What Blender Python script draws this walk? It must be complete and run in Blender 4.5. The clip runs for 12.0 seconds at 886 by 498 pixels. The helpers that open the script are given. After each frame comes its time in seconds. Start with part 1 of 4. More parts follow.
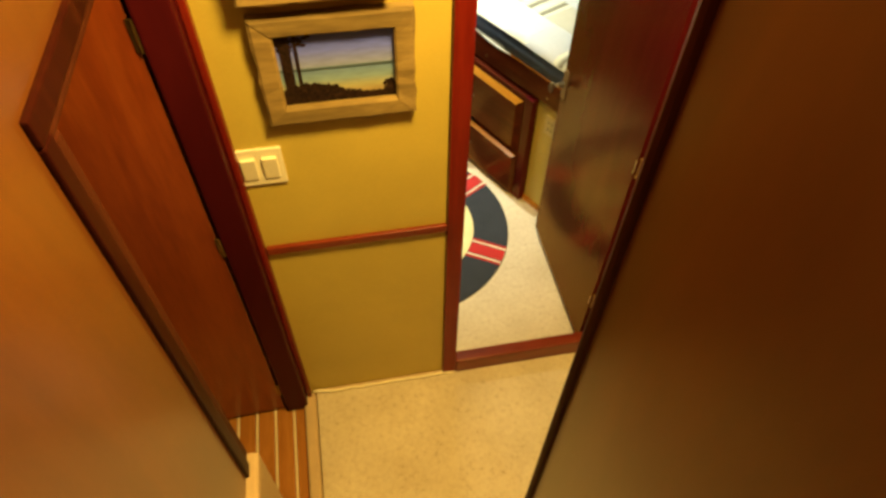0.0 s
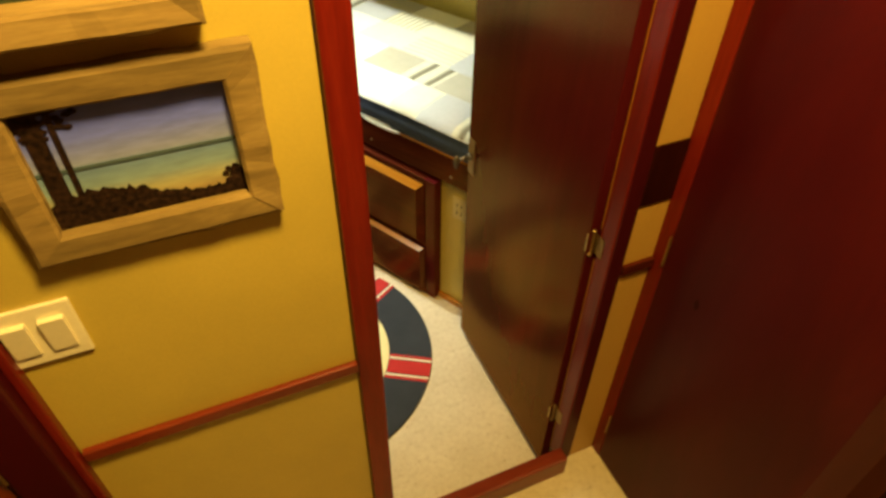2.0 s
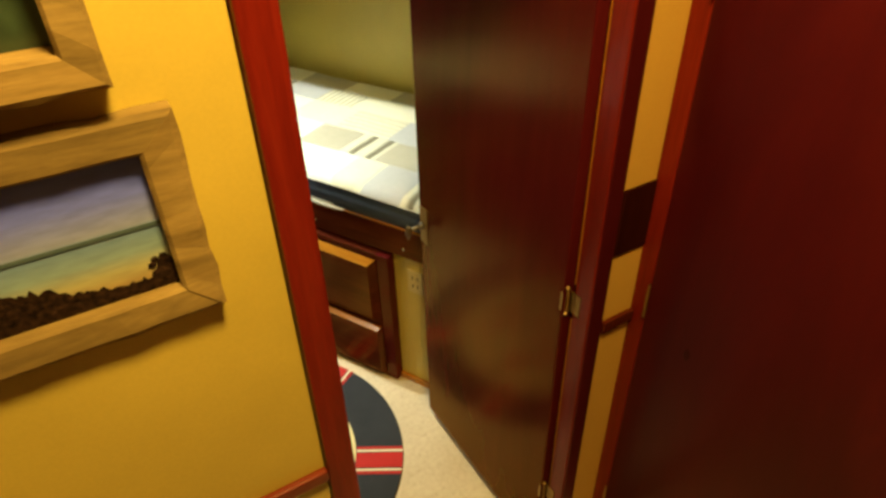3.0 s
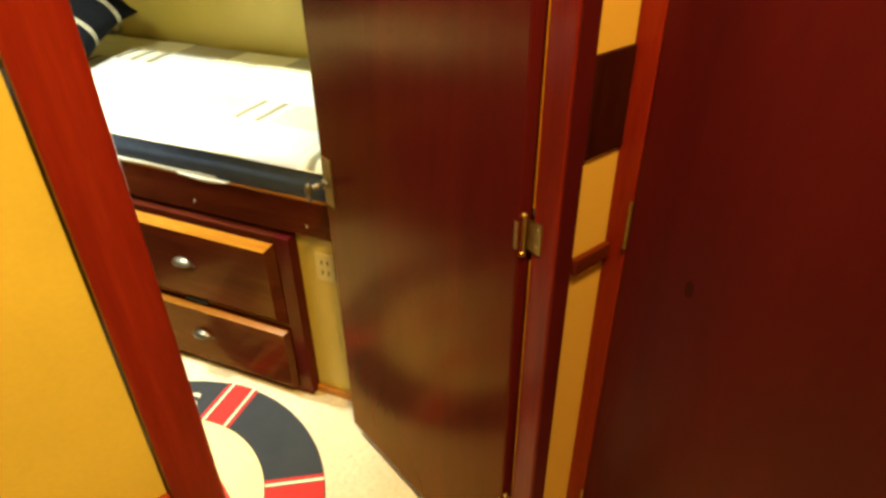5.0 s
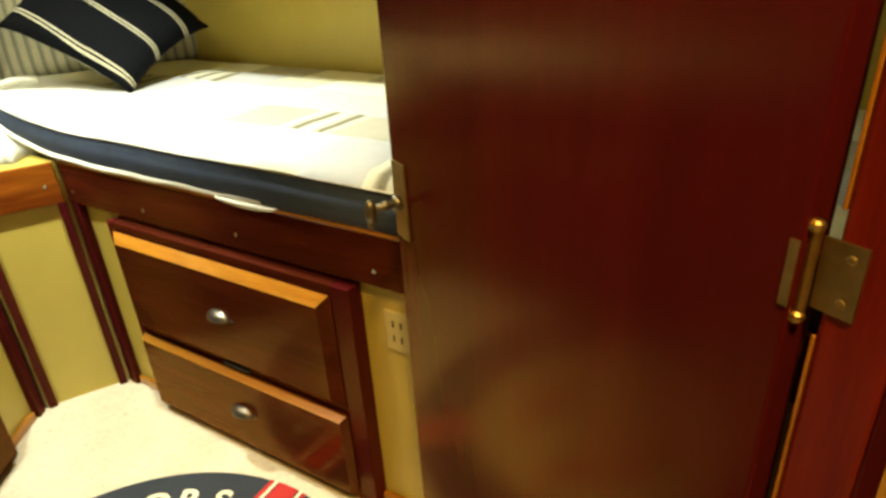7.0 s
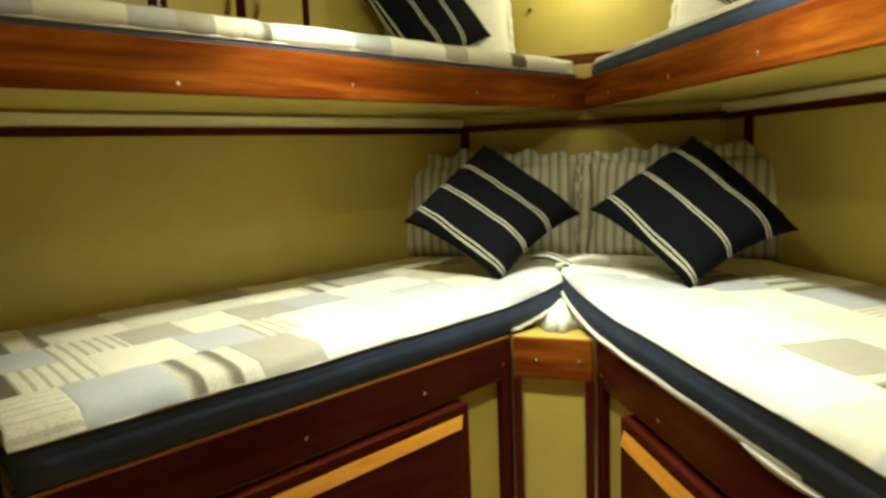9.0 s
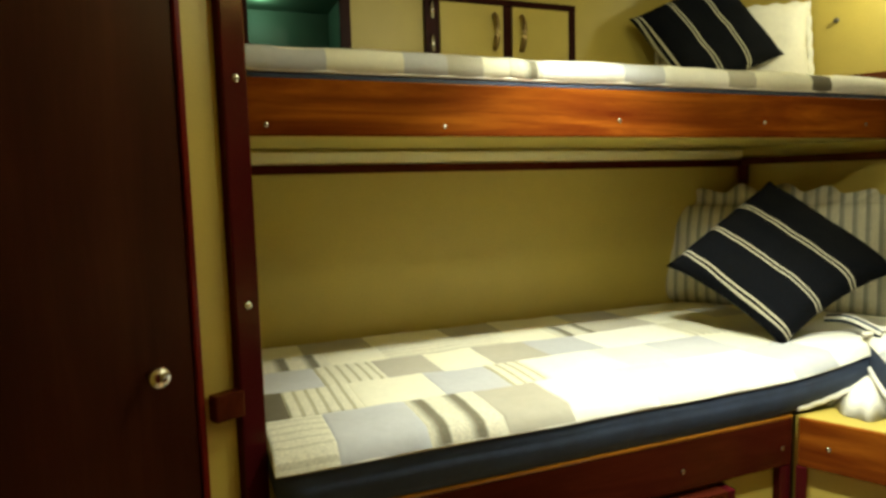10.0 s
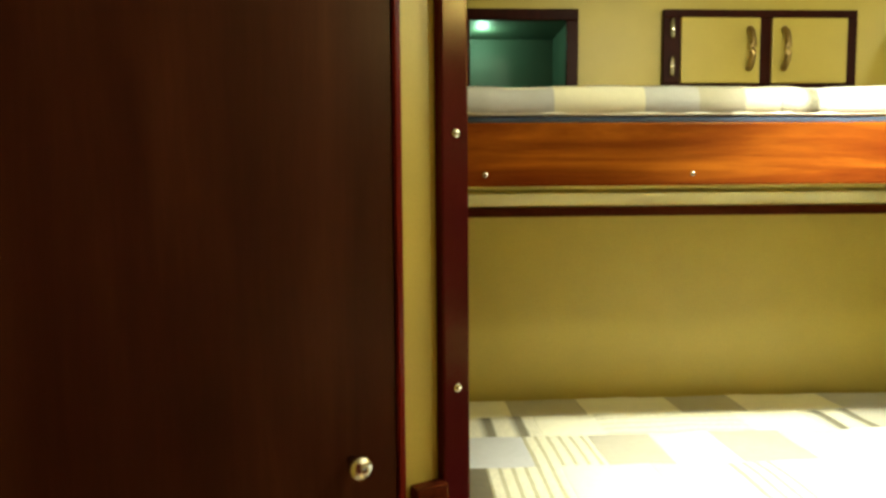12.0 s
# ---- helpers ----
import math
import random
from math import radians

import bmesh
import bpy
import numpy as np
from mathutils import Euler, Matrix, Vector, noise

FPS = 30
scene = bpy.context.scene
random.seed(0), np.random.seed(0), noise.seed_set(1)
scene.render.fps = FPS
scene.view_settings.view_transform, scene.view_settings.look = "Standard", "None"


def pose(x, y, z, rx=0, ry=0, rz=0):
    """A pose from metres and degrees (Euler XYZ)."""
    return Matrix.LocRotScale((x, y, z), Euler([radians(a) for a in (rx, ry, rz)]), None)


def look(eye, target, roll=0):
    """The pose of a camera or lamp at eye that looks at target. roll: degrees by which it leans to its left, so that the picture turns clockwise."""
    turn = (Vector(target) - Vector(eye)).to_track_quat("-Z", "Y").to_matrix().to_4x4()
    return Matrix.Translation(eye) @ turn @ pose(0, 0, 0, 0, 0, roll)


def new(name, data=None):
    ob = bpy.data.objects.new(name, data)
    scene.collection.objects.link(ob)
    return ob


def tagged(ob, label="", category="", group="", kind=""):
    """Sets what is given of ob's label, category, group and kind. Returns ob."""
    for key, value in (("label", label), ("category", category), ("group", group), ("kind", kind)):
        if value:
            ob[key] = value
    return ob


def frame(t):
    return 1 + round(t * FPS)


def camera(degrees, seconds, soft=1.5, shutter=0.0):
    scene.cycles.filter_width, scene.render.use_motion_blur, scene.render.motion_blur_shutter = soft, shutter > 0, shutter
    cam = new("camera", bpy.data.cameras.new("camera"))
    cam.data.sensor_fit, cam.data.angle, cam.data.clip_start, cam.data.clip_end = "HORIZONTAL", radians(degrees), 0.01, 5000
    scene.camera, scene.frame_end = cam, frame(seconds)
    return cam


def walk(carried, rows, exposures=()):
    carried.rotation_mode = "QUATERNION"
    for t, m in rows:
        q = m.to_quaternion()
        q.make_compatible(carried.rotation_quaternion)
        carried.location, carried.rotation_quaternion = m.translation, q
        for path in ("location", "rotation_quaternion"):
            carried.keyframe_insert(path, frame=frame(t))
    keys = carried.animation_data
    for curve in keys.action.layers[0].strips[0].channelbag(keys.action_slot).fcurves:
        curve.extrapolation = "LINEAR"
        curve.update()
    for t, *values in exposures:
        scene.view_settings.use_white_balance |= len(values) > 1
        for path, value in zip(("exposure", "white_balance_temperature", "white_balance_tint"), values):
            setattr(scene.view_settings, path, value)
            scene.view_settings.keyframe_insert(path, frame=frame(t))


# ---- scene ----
cam = camera(69.7, 12.0, soft=3.0)
METRES, EYE, TILT, LEAN, TURN = 2.4, 2.369, 0.0, 0.0, -11.8
ROWS = [
    (0.0, 0.0, 0.0, 0.0, 1.07, -50.89, -0.87),
    (0.5, 0.0163, 0.0524, -0.0496, -2.23, -49.43, 2.53),
    (1.0, 0.0225, 0.0969, -0.0871, -5.18, -48.0, 4.19),
    (1.5, 0.0202, 0.1359, -0.1282, -12.14, -45.18, 5.3),
    (2.0, 0.0023, 0.1654, -0.1399, -11.69, -42.44, -0.71),
    (2.5, -0.0087, 0.1851, -0.1516, -14.78, -37.11, -1.49),
    (3.0, -0.0019, 0.2064, -0.1736, -19.39, -35.84, 1.19),
    (3.5, 0.0274, 0.2371, -0.2043, -22.83, -35.2, 1.27),
    (5.5, 0.0385, 0.3114, -0.371, -27.65, -32.65, 0.77),
    (6.0, 0.0627, 0.3468, -0.412, -25.37, -32.0, 0.11),
    (6.5, 0.0813, 0.4084, -0.448, -24.69, -30.39, 1.24),
    (8.5, 0.1188, 0.5777, -0.4697, 20.65, -10.44, 2.31),
    (9.0, 0.1064, 0.5858, -0.4586, 30.57, -8.1, 2.38),
    (9.5, 0.0899, 0.5976, -0.4498, 37.21, -7.42, 3.67),
    (10.0, 0.0744, 0.6135, -0.4348, 52.91, -5.72, 1.49),
    (10.5, 0.063, 0.6086, -0.4248, 64.75, -3.69, 0.28),
    (11.0, 0.0501, 0.6104, -0.4111, 70.9, -2.99, -0.52),
    (11.5, 0.02, 0.6242, -0.4124, 69.56, -4.23, 1.02),
    (12.0, 0.0035, 0.638, -0.3989, 71.48, -4.34, 0.49),
]
walk(cam, [(t, pose(0, 0, EYE, TILT, LEAN, TURN) @ pose(METRES * x, METRES * y, METRES * z, 90 + pitch, roll, yaw)) for t, x, y, z, yaw, pitch, roll in ROWS],
     exposures=[(0, 0.25), (1.5, 0.1), (2.5, -0.1), (3.7, 0.03), (5.3, 0.88), (6.5, 0.68), (8.3, -0.37), (9.5, -0.38), (10.5, -0.25), (11, 0.12), (12, 0.52)])

# ---- light ----
world = bpy.data.worlds.new("world")
scene.world = world
world.use_nodes = True
world.node_tree.nodes["Background"].inputs["Color"].default_value = (1.0, 0.8, 0.5, 1)
world.node_tree.nodes["Background"].inputs["Strength"].default_value = 0.02
scene.view_settings.exposure = 0.0


def lamp(name, kind, m, watts, colour, size=0.1, **more):
    data = bpy.data.lights.new(name, kind)
    data.energy, data.color = watts, colour
    if kind == "AREA":
        data.shape, data.size = "DISK", size
    else:
        data.shadow_soft_size = size
    if kind == "SPOT":
        data.spot_size, data.spot_blend = more["cone"], more["blend"]
    ob = new(name, data)
    ob.matrix_world = m
    return ob


for x, tilt in ((-0.02, -0.10), (0.52, 0.10)):
    lamp("cabin_downlight_lamp", "SPOT", look((x, 2.635, 2.085), (x + tilt, 2.72, 0.87)), 112, (0.95, 1.0, 0.84), 0.03, cone=radians(84), blend=0.85)
    lamp("cabin_bulb_glow", "POINT", pose(x, 2.635, 2.06), 8.5, (0.97, 1.0, 0.72), 0.03)
# fill light added to brighten the upper bow; no source known there
lamp("bow_fill", "POINT", pose(0.25, 3.98, 2.06), 5.6, (0.97, 1.0, 0.72), 0.03)
lamp("passage_light_lamp", "AREA", look((0.335, 0.56, 2.70), (0.30, 0.62, 0)), 57, (1.0, 0.63, 0.145), 0.26)
# green lamp added under the open locker's ceiling; its source is unseen
lamp("locker_green_glow", "POINT", pose(-1.403, 2.656, 1.932), 0.8, (0.45, 1.0, 0.62), 0.02)


# ---- materials ----
def node_material(name):
    m = bpy.data.materials.new(name)
    m.use_nodes = True
    nt = m.node_tree
    return m, nt, nt.nodes["Principled BSDF"]


def add(nt, kind, **values):
    n = nt.nodes.new(kind)
    for k, v in values.items():
        key = k.replace("_", " ")
        n.inputs[key].default_value = v
    return n


def coords(nt, scale=(1, 1, 1), space="Object"):
    tc = nt.nodes.new("ShaderNodeTexCoord")
    mp = nt.nodes.new("ShaderNodeMapping")
    mp.inputs["Scale"].default_value = scale
    nt.links.new(tc.outputs[space], mp.inputs["Vector"])
    return mp.outputs["Vector"]


def ramp(nt, fac, stops):
    r = nt.nodes.new("ShaderNodeValToRGB")
    els = r.color_ramp.elements
    while len(els) < len(stops):
        els.new(0.5)
    for e, (p, c) in zip(els, stops):
        e.position, e.color = p, (*c, 1)
    nt.links.new(fac, r.inputs["Fac"])
    return r.outputs["Color"]


def bump(nt, bsdf, height, strength, distance=0.002):
    b = add(nt, "ShaderNodeBump", Strength=strength, Distance=distance)
    nt.links.new(height, b.inputs["Height"])
    nt.links.new(b.outputs["Normal"], bsdf.inputs["Normal"])


def mix(nt, fac, a, b, blend="MIX"):
    n = nt.nodes.new("ShaderNodeMix")
    n.data_type, n.blend_type = "RGBA", blend
    for sock, v in ((n.inputs[0], fac), (n.inputs[6], a), (n.inputs[7], b)):
        if isinstance(v, (int, float)):
            sock.default_value = v
        elif isinstance(v, tuple):
            sock.default_value = (*v, 1)
        else:
            nt.links.new(v, sock)
    return n.outputs[2]


def wood(name, dark, mid, light, rough, coat, grain=(9, 9, 0.8), fine_mix=0.6, tint=None, ior=1.4):
    """Varnished timber; the grain runs along the local z of the mapping."""
    m, nt, b = node_material(name)
    v = coords(nt, grain)
    n1 = add(nt, "ShaderNodeTexNoise", Scale=3.0, Detail=6.0, Roughness=0.6, Distortion=0.6)
    nt.links.new(v, n1.inputs["Vector"])
    n2 = add(nt, "ShaderNodeTexNoise", Scale=26.0, Detail=4.0, Roughness=0.7)
    nt.links.new(v, n2.inputs["Vector"])
    n3 = add(nt, "ShaderNodeTexNoise", Scale=1.4, Detail=2.0)
    nt.links.new(coords(nt), n3.inputs["Vector"])
    base = ramp(nt, n1.outputs["Fac"], ((0.28, dark), (0.5, mid), (0.72, light)))
    fine = ramp(nt, n2.outputs["Fac"], ((0.35, (0.72, 0.68, 0.66)), (0.65, (1, 1, 1))))
    broad = ramp(nt, n3.outputs["Fac"], ((0.3, (0.8, 0.78, 0.76)), (0.7, (1, 1, 1))))
    col = mix(nt, fine_mix, base, fine, "MULTIPLY")
    nt.links.new(mix(nt, 1.0, col, broad, "MULTIPLY"), b.inputs["Base Color"])
    b.inputs["Roughness"].default_value = rough
    b.inputs["Coat Weight"].default_value = coat
    b.inputs["Coat Roughness"].default_value = rough * 0.7
    b.inputs["Specular IOR Level"].default_value = 0.26
    if tint:      # a tinted varnish film over the timber
        b.inputs["Specular IOR Level"].default_value = 0.0
        film = add(nt, "ShaderNodeBsdfGlossy", Roughness=rough)
        film.inputs["Color"].default_value = (*tint, 1)
        edge = add(nt, "ShaderNodeFresnel", IOR=ior)
        both = nt.nodes.new("ShaderNodeMixShader")
        nt.links.new(edge.outputs[0], both.inputs[0])
        nt.links.new(b.outputs[0], both.inputs[1])
        nt.links.new(film.outputs[0], both.inputs[2])
        nt.links.new(both.outputs[0], nt.nodes["Material Output"].inputs["Surface"])
    bump(nt, b, n2.outputs["Fac"], 0.06 * fine_mix / 0.6, 0.001)
    return m


def plain(name, colour, rough, metal=0.0, vary=0.12, scale=6.0, relief=0.0, fine=120.0, coat=0.0):
    """A painted, woven or metal surface with a broad and a fine variation."""
    m, nt, b = node_material(name)
    v = coords(nt)
    n1 = add(nt, "ShaderNodeTexNoise", Scale=scale, Detail=4.0, Roughness=0.6)
    n2 = add(nt, "ShaderNodeTexNoise", Scale=fine, Detail=3.0)
    for n in (n1, n2):
        nt.links.new(v, n.inputs["Vector"])
    lo = tuple(c * (1 - vary) for c in colour)
    hi = tuple(min(1, c * (1 + vary)) for c in colour)
    c1 = ramp(nt, n1.outputs["Fac"], ((0.3, lo), (0.7, hi)))
    c2 = ramp(nt, n2.outputs["Fac"], ((0.3, (0.9, 0.9, 0.9)), (0.7, (1, 1, 1))))
    nt.links.new(mix(nt, 0.6, c1, c2, "MULTIPLY"), b.inputs["Base Color"])
    b.inputs["Roughness"].default_value = rough
    b.inputs["Metallic"].default_value = metal
    b.inputs["Coat Weight"].default_value = coat
    b.inputs["Coat Roughness"].default_value = 0.1
    if relief:
        bump(nt, b, n2.outputs["Fac"], relief, 0.002)
    return m


def carpet_material():
    m, nt, b = node_material("flecked_beige_carpet")
    v = coords(nt)
    n1 = add(nt, "ShaderNodeTexNoise", Scale=5.0, Detail=3.0)
    n2 = add(nt, "ShaderNodeTexNoise", Scale=55.0, Detail=5.0, Roughness=0.75)
    n3 = add(nt, "ShaderNodeTexNoise", Scale=260.0, Detail=2.0)
    for n in (n1, n2, n3):
        nt.links.new(v, n.inputs["Vector"])
    c = ramp(nt, n2.outputs["Fac"], ((0.30, (0.44, 0.35, 0.22)), (0.40, (0.62, 0.53, 0.38)), (0.60, (0.69, 0.61, 0.45))))
    d = ramp(nt, n1.outputs["Fac"], ((0.3, (0.84, 0.82, 0.78)), (0.7, (1, 1, 1))))
    nt.links.new(mix(nt, 1.0, c, d, "MULTIPLY"), b.inputs["Base Color"])
    b.inputs["Roughness"].default_value = 0.95
    bump(nt, b, n3.outputs["Fac"], 0.7, 0.004)
    return m


def quilt_material():
    """Printed patchwork: grey, taupe, blue-grey and cream patches, some of them striped."""
    m, nt, b = node_material("patchwork_quilt_cotton")
    v = coords(nt)
    br = add(nt, "ShaderNodeTexBrick", Scale=1.0, Mortar_Size=0.004, Mortar_Smooth=0.2)
    br.inputs["Color1"].default_value = (0, 0, 0, 1)
    br.inputs["Color2"].default_value = (1, 1, 1, 1)
    br.inputs["Mortar"].default_value = (0.7, 0.7, 0.7, 1)
    br.inputs["Brick Width"].default_value = 0.225
    br.inputs["Row Height"].default_value = 0.098
    br.offset, br.squash, br.squash_frequency = 0.37, 1.6, 2
    nt.links.new(v, br.inputs["Vector"])
    patch = br.outputs["Color"]
    cols = ramp(nt, patch, ((0.0, (0.80, 0.77, 0.62)), (0.28, (0.50, 0.48, 0.40)), (0.40, (0.80, 0.77, 0.60)), (0.56, (0.55, 0.56, 0.59)), (0.68, (0.83, 0.81, 0.70)), (0.84, (0.44, 0.42, 0.34))))
    cols.node.color_ramp.interpolation = "CONSTANT"
    w = add(nt, "ShaderNodeTexWave", Scale=13.0, Distortion=0.5)
    nt.links.new(v, w.inputs["Vector"])
    stripes = ramp(nt, w.outputs["Fac"], ((0.3, (0.74, 0.72, 0.60)), (0.7, (1, 1, 1))))
    mask = ramp(nt, patch, ((0.0, (0, 0, 0)), (0.44, (1, 1, 1)), (0.52, (0, 0, 0)), (0.88, (1, 1, 1)), (0.95, (0, 0, 0))))
    mask.node.color_ramp.interpolation = "CONSTANT"
    nt.links.new(mix(nt, mask, cols, mix(nt, 1.0, cols, stripes, "MULTIPLY")), b.inputs["Base Color"])
    b.inputs["Roughness"].default_value = 0.9
    n = add(nt, "ShaderNodeTexNoise", Scale=14.0, Detail=5.0)
    nt.links.new(v, n.inputs["Vector"])
    bump(nt, b, n.outputs["Fac"], 0.35, 0.012)
    return m


def striped_cloth(name, ground, lines, axis, period, ramp_stops, phase=0.0, soft=False):
    """Cloth with woven lines across one local axis."""
    m, nt, b = node_material(name)
    tc = nt.nodes.new("ShaderNodeTexCoord")
    sep = nt.nodes.new("ShaderNodeSeparateXYZ")
    nt.links.new(tc.outputs["Object"], sep.inputs[0])
    div = nt.nodes.new("ShaderNodeMath")
    div.operation, div.inputs[1].default_value = "DIVIDE", period
    shift = nt.nodes.new("ShaderNodeMath")
    shift.operation, shift.inputs[1].default_value = "ADD", phase
    nt.links.new(sep.outputs[axis], shift.inputs[0])
    nt.links.new(shift.outputs[0], div.inputs[0])
    frac = nt.nodes.new("ShaderNodeMath")
    frac.operation = "FRACT"
    nt.links.new(div.outputs[0], frac.inputs[0])
    c = ramp(nt, frac.outputs[0], tuple((p, lines if k else ground) for p, k in ramp_stops))
    c.node.color_ramp.interpolation = "EASE" if soft else "CONSTANT"
    n = add(nt, "ShaderNodeTexNoise", Scale=180.0, Detail=3.0)
    n1 = add(nt, "ShaderNodeTexNoise", Scale=9.0, Detail=4.0)
    for k in (n, n1):
        nt.links.new(tc.outputs["Object"], k.inputs["Vector"])
    f = ramp(nt, n.outputs["Fac"], ((0.3, (0.75, 0.75, 0.75)), (0.7, (1, 1, 1))))
    nt.links.new(mix(nt, 1.0, c, f, "MULTIPLY"), b.inputs["Base Color"])
    b.inputs["Roughness"].default_value = 0.95
    b.inputs["Specular IOR Level"].default_value = 0.08
    bump(nt, b, n1.outputs["Fac"], 0.25, 0.02)
    return m


def sea_picture_material():
    """Evening sky over a pale sea and a strand, as in the framed print."""
    m, nt, b = node_material("seaside_print")
    tc = nt.nodes.new("ShaderNodeTexCoord")
    sep = nt.nodes.new("ShaderNodeSeparateXYZ")
    nt.links.new(tc.outputs["Generated"], sep.inputs[0])
    c = ramp(nt, sep.outputs["Z"], ((0.0, (0.30, 0.06, 0.02)), (0.10, (0.40, 0.28, 0.11)), (0.22, (0.42, 0.42, 0.24)), (0.32, (0.24, 0.36, 0.42)), (0.46, (0.16, 0.28, 0.50)), (0.52, (0.27, 0.32, 0.60)), (0.72, (0.15, 0.20, 0.90)), (1.0, (0.035, 0.06, 0.60))))
    n = add(nt, "ShaderNodeTexNoise", Scale=30.0, Detail=4.0)
    nt.links.new(coords(nt, (1, 1, 4)), n.inputs["Vector"])
    f = ramp(nt, n.outputs["Fac"], ((0.35, (0.82, 0.82, 0.84)), (0.65, (1, 1, 1))))
    nt.links.new(mix(nt, 1.0, c, f, "MULTIPLY"), b.inputs["Base Color"])
    b.inputs["Roughness"].default_value = 0.35
    return m


MAHOGANY = wood("dark_varnished_mahogany", (0.054, 0.0045, 0.006), (0.074, 0.006, 0.008), (0.098, 0.009, 0.010), 0.2, 0.0, (1.6, 1.6, 0.25), 0.25, (0.95, 0.66, 0.22), 1.28)
MAHOGANY_FLAT = wood("dark_varnished_mahogany_lengthwise", (0.045, 0.006, 0.003), (0.070, 0.011, 0.005), (0.10, 0.018, 0.007), 0.22, 0.0, (0.8, 6, 6), 0.35, (0.95, 0.55, 0.16), 1.4)
RED_TRIM = wood("red_varnished_trim", (0.11, 0.007, 0.004), (0.17, 0.012, 0.006), (0.22, 0.020, 0.009), 0.3, 0.15)
RED_TRIM_FLAT = wood("red_varnished_trim_lengthwise", (0.12, 0.014, 0.006), (0.19, 0.028, 0.010), (0.26, 0.05, 0.015), 0.28, 0.4, (0.8, 9, 9))
HONEY = wood("honey_mahogany_board", (0.10, 0.014, 0.003), (0.19, 0.042, 0.005), (0.36, 0.105, 0.010), 0.24, 0.0, (0.55, 6, 6), 0.4, (1.0, 0.65, 0.25), 1.35)
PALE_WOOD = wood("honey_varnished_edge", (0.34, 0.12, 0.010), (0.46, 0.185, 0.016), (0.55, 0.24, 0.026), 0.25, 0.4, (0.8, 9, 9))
BROWN_MAHOGANY = wood("brown_varnished_mahogany", (0.029, 0.006, 0.0035), (0.046, 0.010, 0.0055), (0.070, 0.018, 0.009), 0.36, 0.0, (4, 4, 0.35), 0.6, (1.0, 0.7, 0.4), 1.3)
MAHOGANY_DARK = wood("deep_red_mahogany", (0.043, 0.0033, 0.006), (0.060, 0.0048, 0.0075), (0.082, 0.007, 0.009), 0.32, 0.0, (1.6, 1.6, 0.3), 0.25)


def gloss(material, level):
    material.node_tree.nodes["Principled BSDF"].inputs["Specular IOR Level"].default_value = level


gloss(MAHOGANY_DARK, 0.1)
gloss(RED_TRIM, 0.1)
gloss(RED_TRIM_FLAT, 0.15)
BROWN_PANEL = wood("brown_veneer_panel", (0.096, 0.031, 0.0055), (0.130, 0.042, 0.0075), (0.163, 0.055, 0.010), 0.33, 0.4, (1.5, 1.5, 0.4), 0.3)
RED_BROWN = wood("red_brown_matt_trim", (0.042, 0.010, 0.005), (0.064, 0.016, 0.007), (0.09, 0.024, 0.010), 0.5, 0.0, (4, 4, 0.4), 0.3)
gloss(RED_BROWN, 0.05)
DARK_TRIM = wood("dark_matt_mahogany_trim", (0.020, 0.003, 0.002), (0.030, 0.005, 0.003), (0.042, 0.008, 0.004), 0.4, 0.0)
SIDE_WOOD = wood("orange_red_mahogany", (0.20, 0.033, 0.007), (0.28, 0.055, 0.010), (0.35, 0.078, 0.015), 0.3, 0.3, (4, 4, 0.5))
gloss(BROWN_PANEL, 0.9)
gloss(SIDE_WOOD, 0.45)
gloss(DARK_TRIM, 0.06)
TEAK = wood("teak_plank", (0.32, 0.12, 0.02), (0.42, 0.17, 0.03), (0.5, 0.22, 0.05), 0.3, 0.4, (9, 0.8, 9))
HOLLY = plain("pale_holly_strip", (0.75, 0.66, 0.42), 0.35)
CREAM = plain("cream_laminate", (0.52, 0.40, 0.075), 0.45, vary=0.09, scale=2.6, relief=0.06, fine=220)
# same cream laminate, with the orange of red bounced light in its colour
CREAM_BOUNCE = plain("cream_laminate_red_bounce", (0.52, 0.31, 0.065), 0.45, vary=0.05, scale=3.0, relief=0.06, fine=220)
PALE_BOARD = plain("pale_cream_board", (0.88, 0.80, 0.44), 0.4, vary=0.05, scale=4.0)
CEILING = plain("cream_headlining", (0.72, 0.66, 0.48), 0.8, vary=0.05, relief=0.2)
DRIFTWOOD = wood("weathered_driftwood", (0.20, 0.135, 0.045), (0.34, 0.235, 0.082), (0.48, 0.345, 0.13), 0.85, 0.0, (1.5, 12, 12))
_nt = DRIFTWOOD.node_tree     # each board has its own tone
_info = _nt.nodes.new("ShaderNodeObjectInfo")
_tone = ramp(_nt, _info.outputs["Random"], ((0.0, (0.72, 0.74, 0.74)), (1.0, (1, 1, 1))))
_base = _nt.nodes["Principled BSDF"].inputs["Base Color"]
_nt.links.new(mix(_nt, 1.0, _base.links[0].from_socket, _tone, "MULTIPLY"), _base)
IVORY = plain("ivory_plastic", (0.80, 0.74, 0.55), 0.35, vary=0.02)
CHROME = plain("worn_chrome", (0.66, 0.63, 0.57), 0.22, 1.0, vary=0.05)
BRASS = plain("old_brass", (0.36, 0.25, 0.10), 0.42, 1.0, vary=0.2, scale=40)
PEWTER = plain("antique_pewter", (0.20, 0.18, 0.15), 0.42, 1.0, vary=0.25, scale=60)
NAVY = plain("navy_quilt_border", (0.030, 0.045, 0.082), 0.85, vary=0.25, scale=12, relief=0.3, fine=90)
WHITE_CLOTH = plain("white_cotton", (0.80, 0.77, 0.66), 0.9, vary=0.04, relief=0.25, fine=60)
BLACK = plain("black_gap", (0.012, 0.010, 0.010), 0.7)
QUILT = quilt_material()
CARPET = carpet_material()
CARPET_EDGE = plain("tan_carpet_binding", (0.50, 0.36, 0.20), 0.9, vary=0.1, relief=0.4)
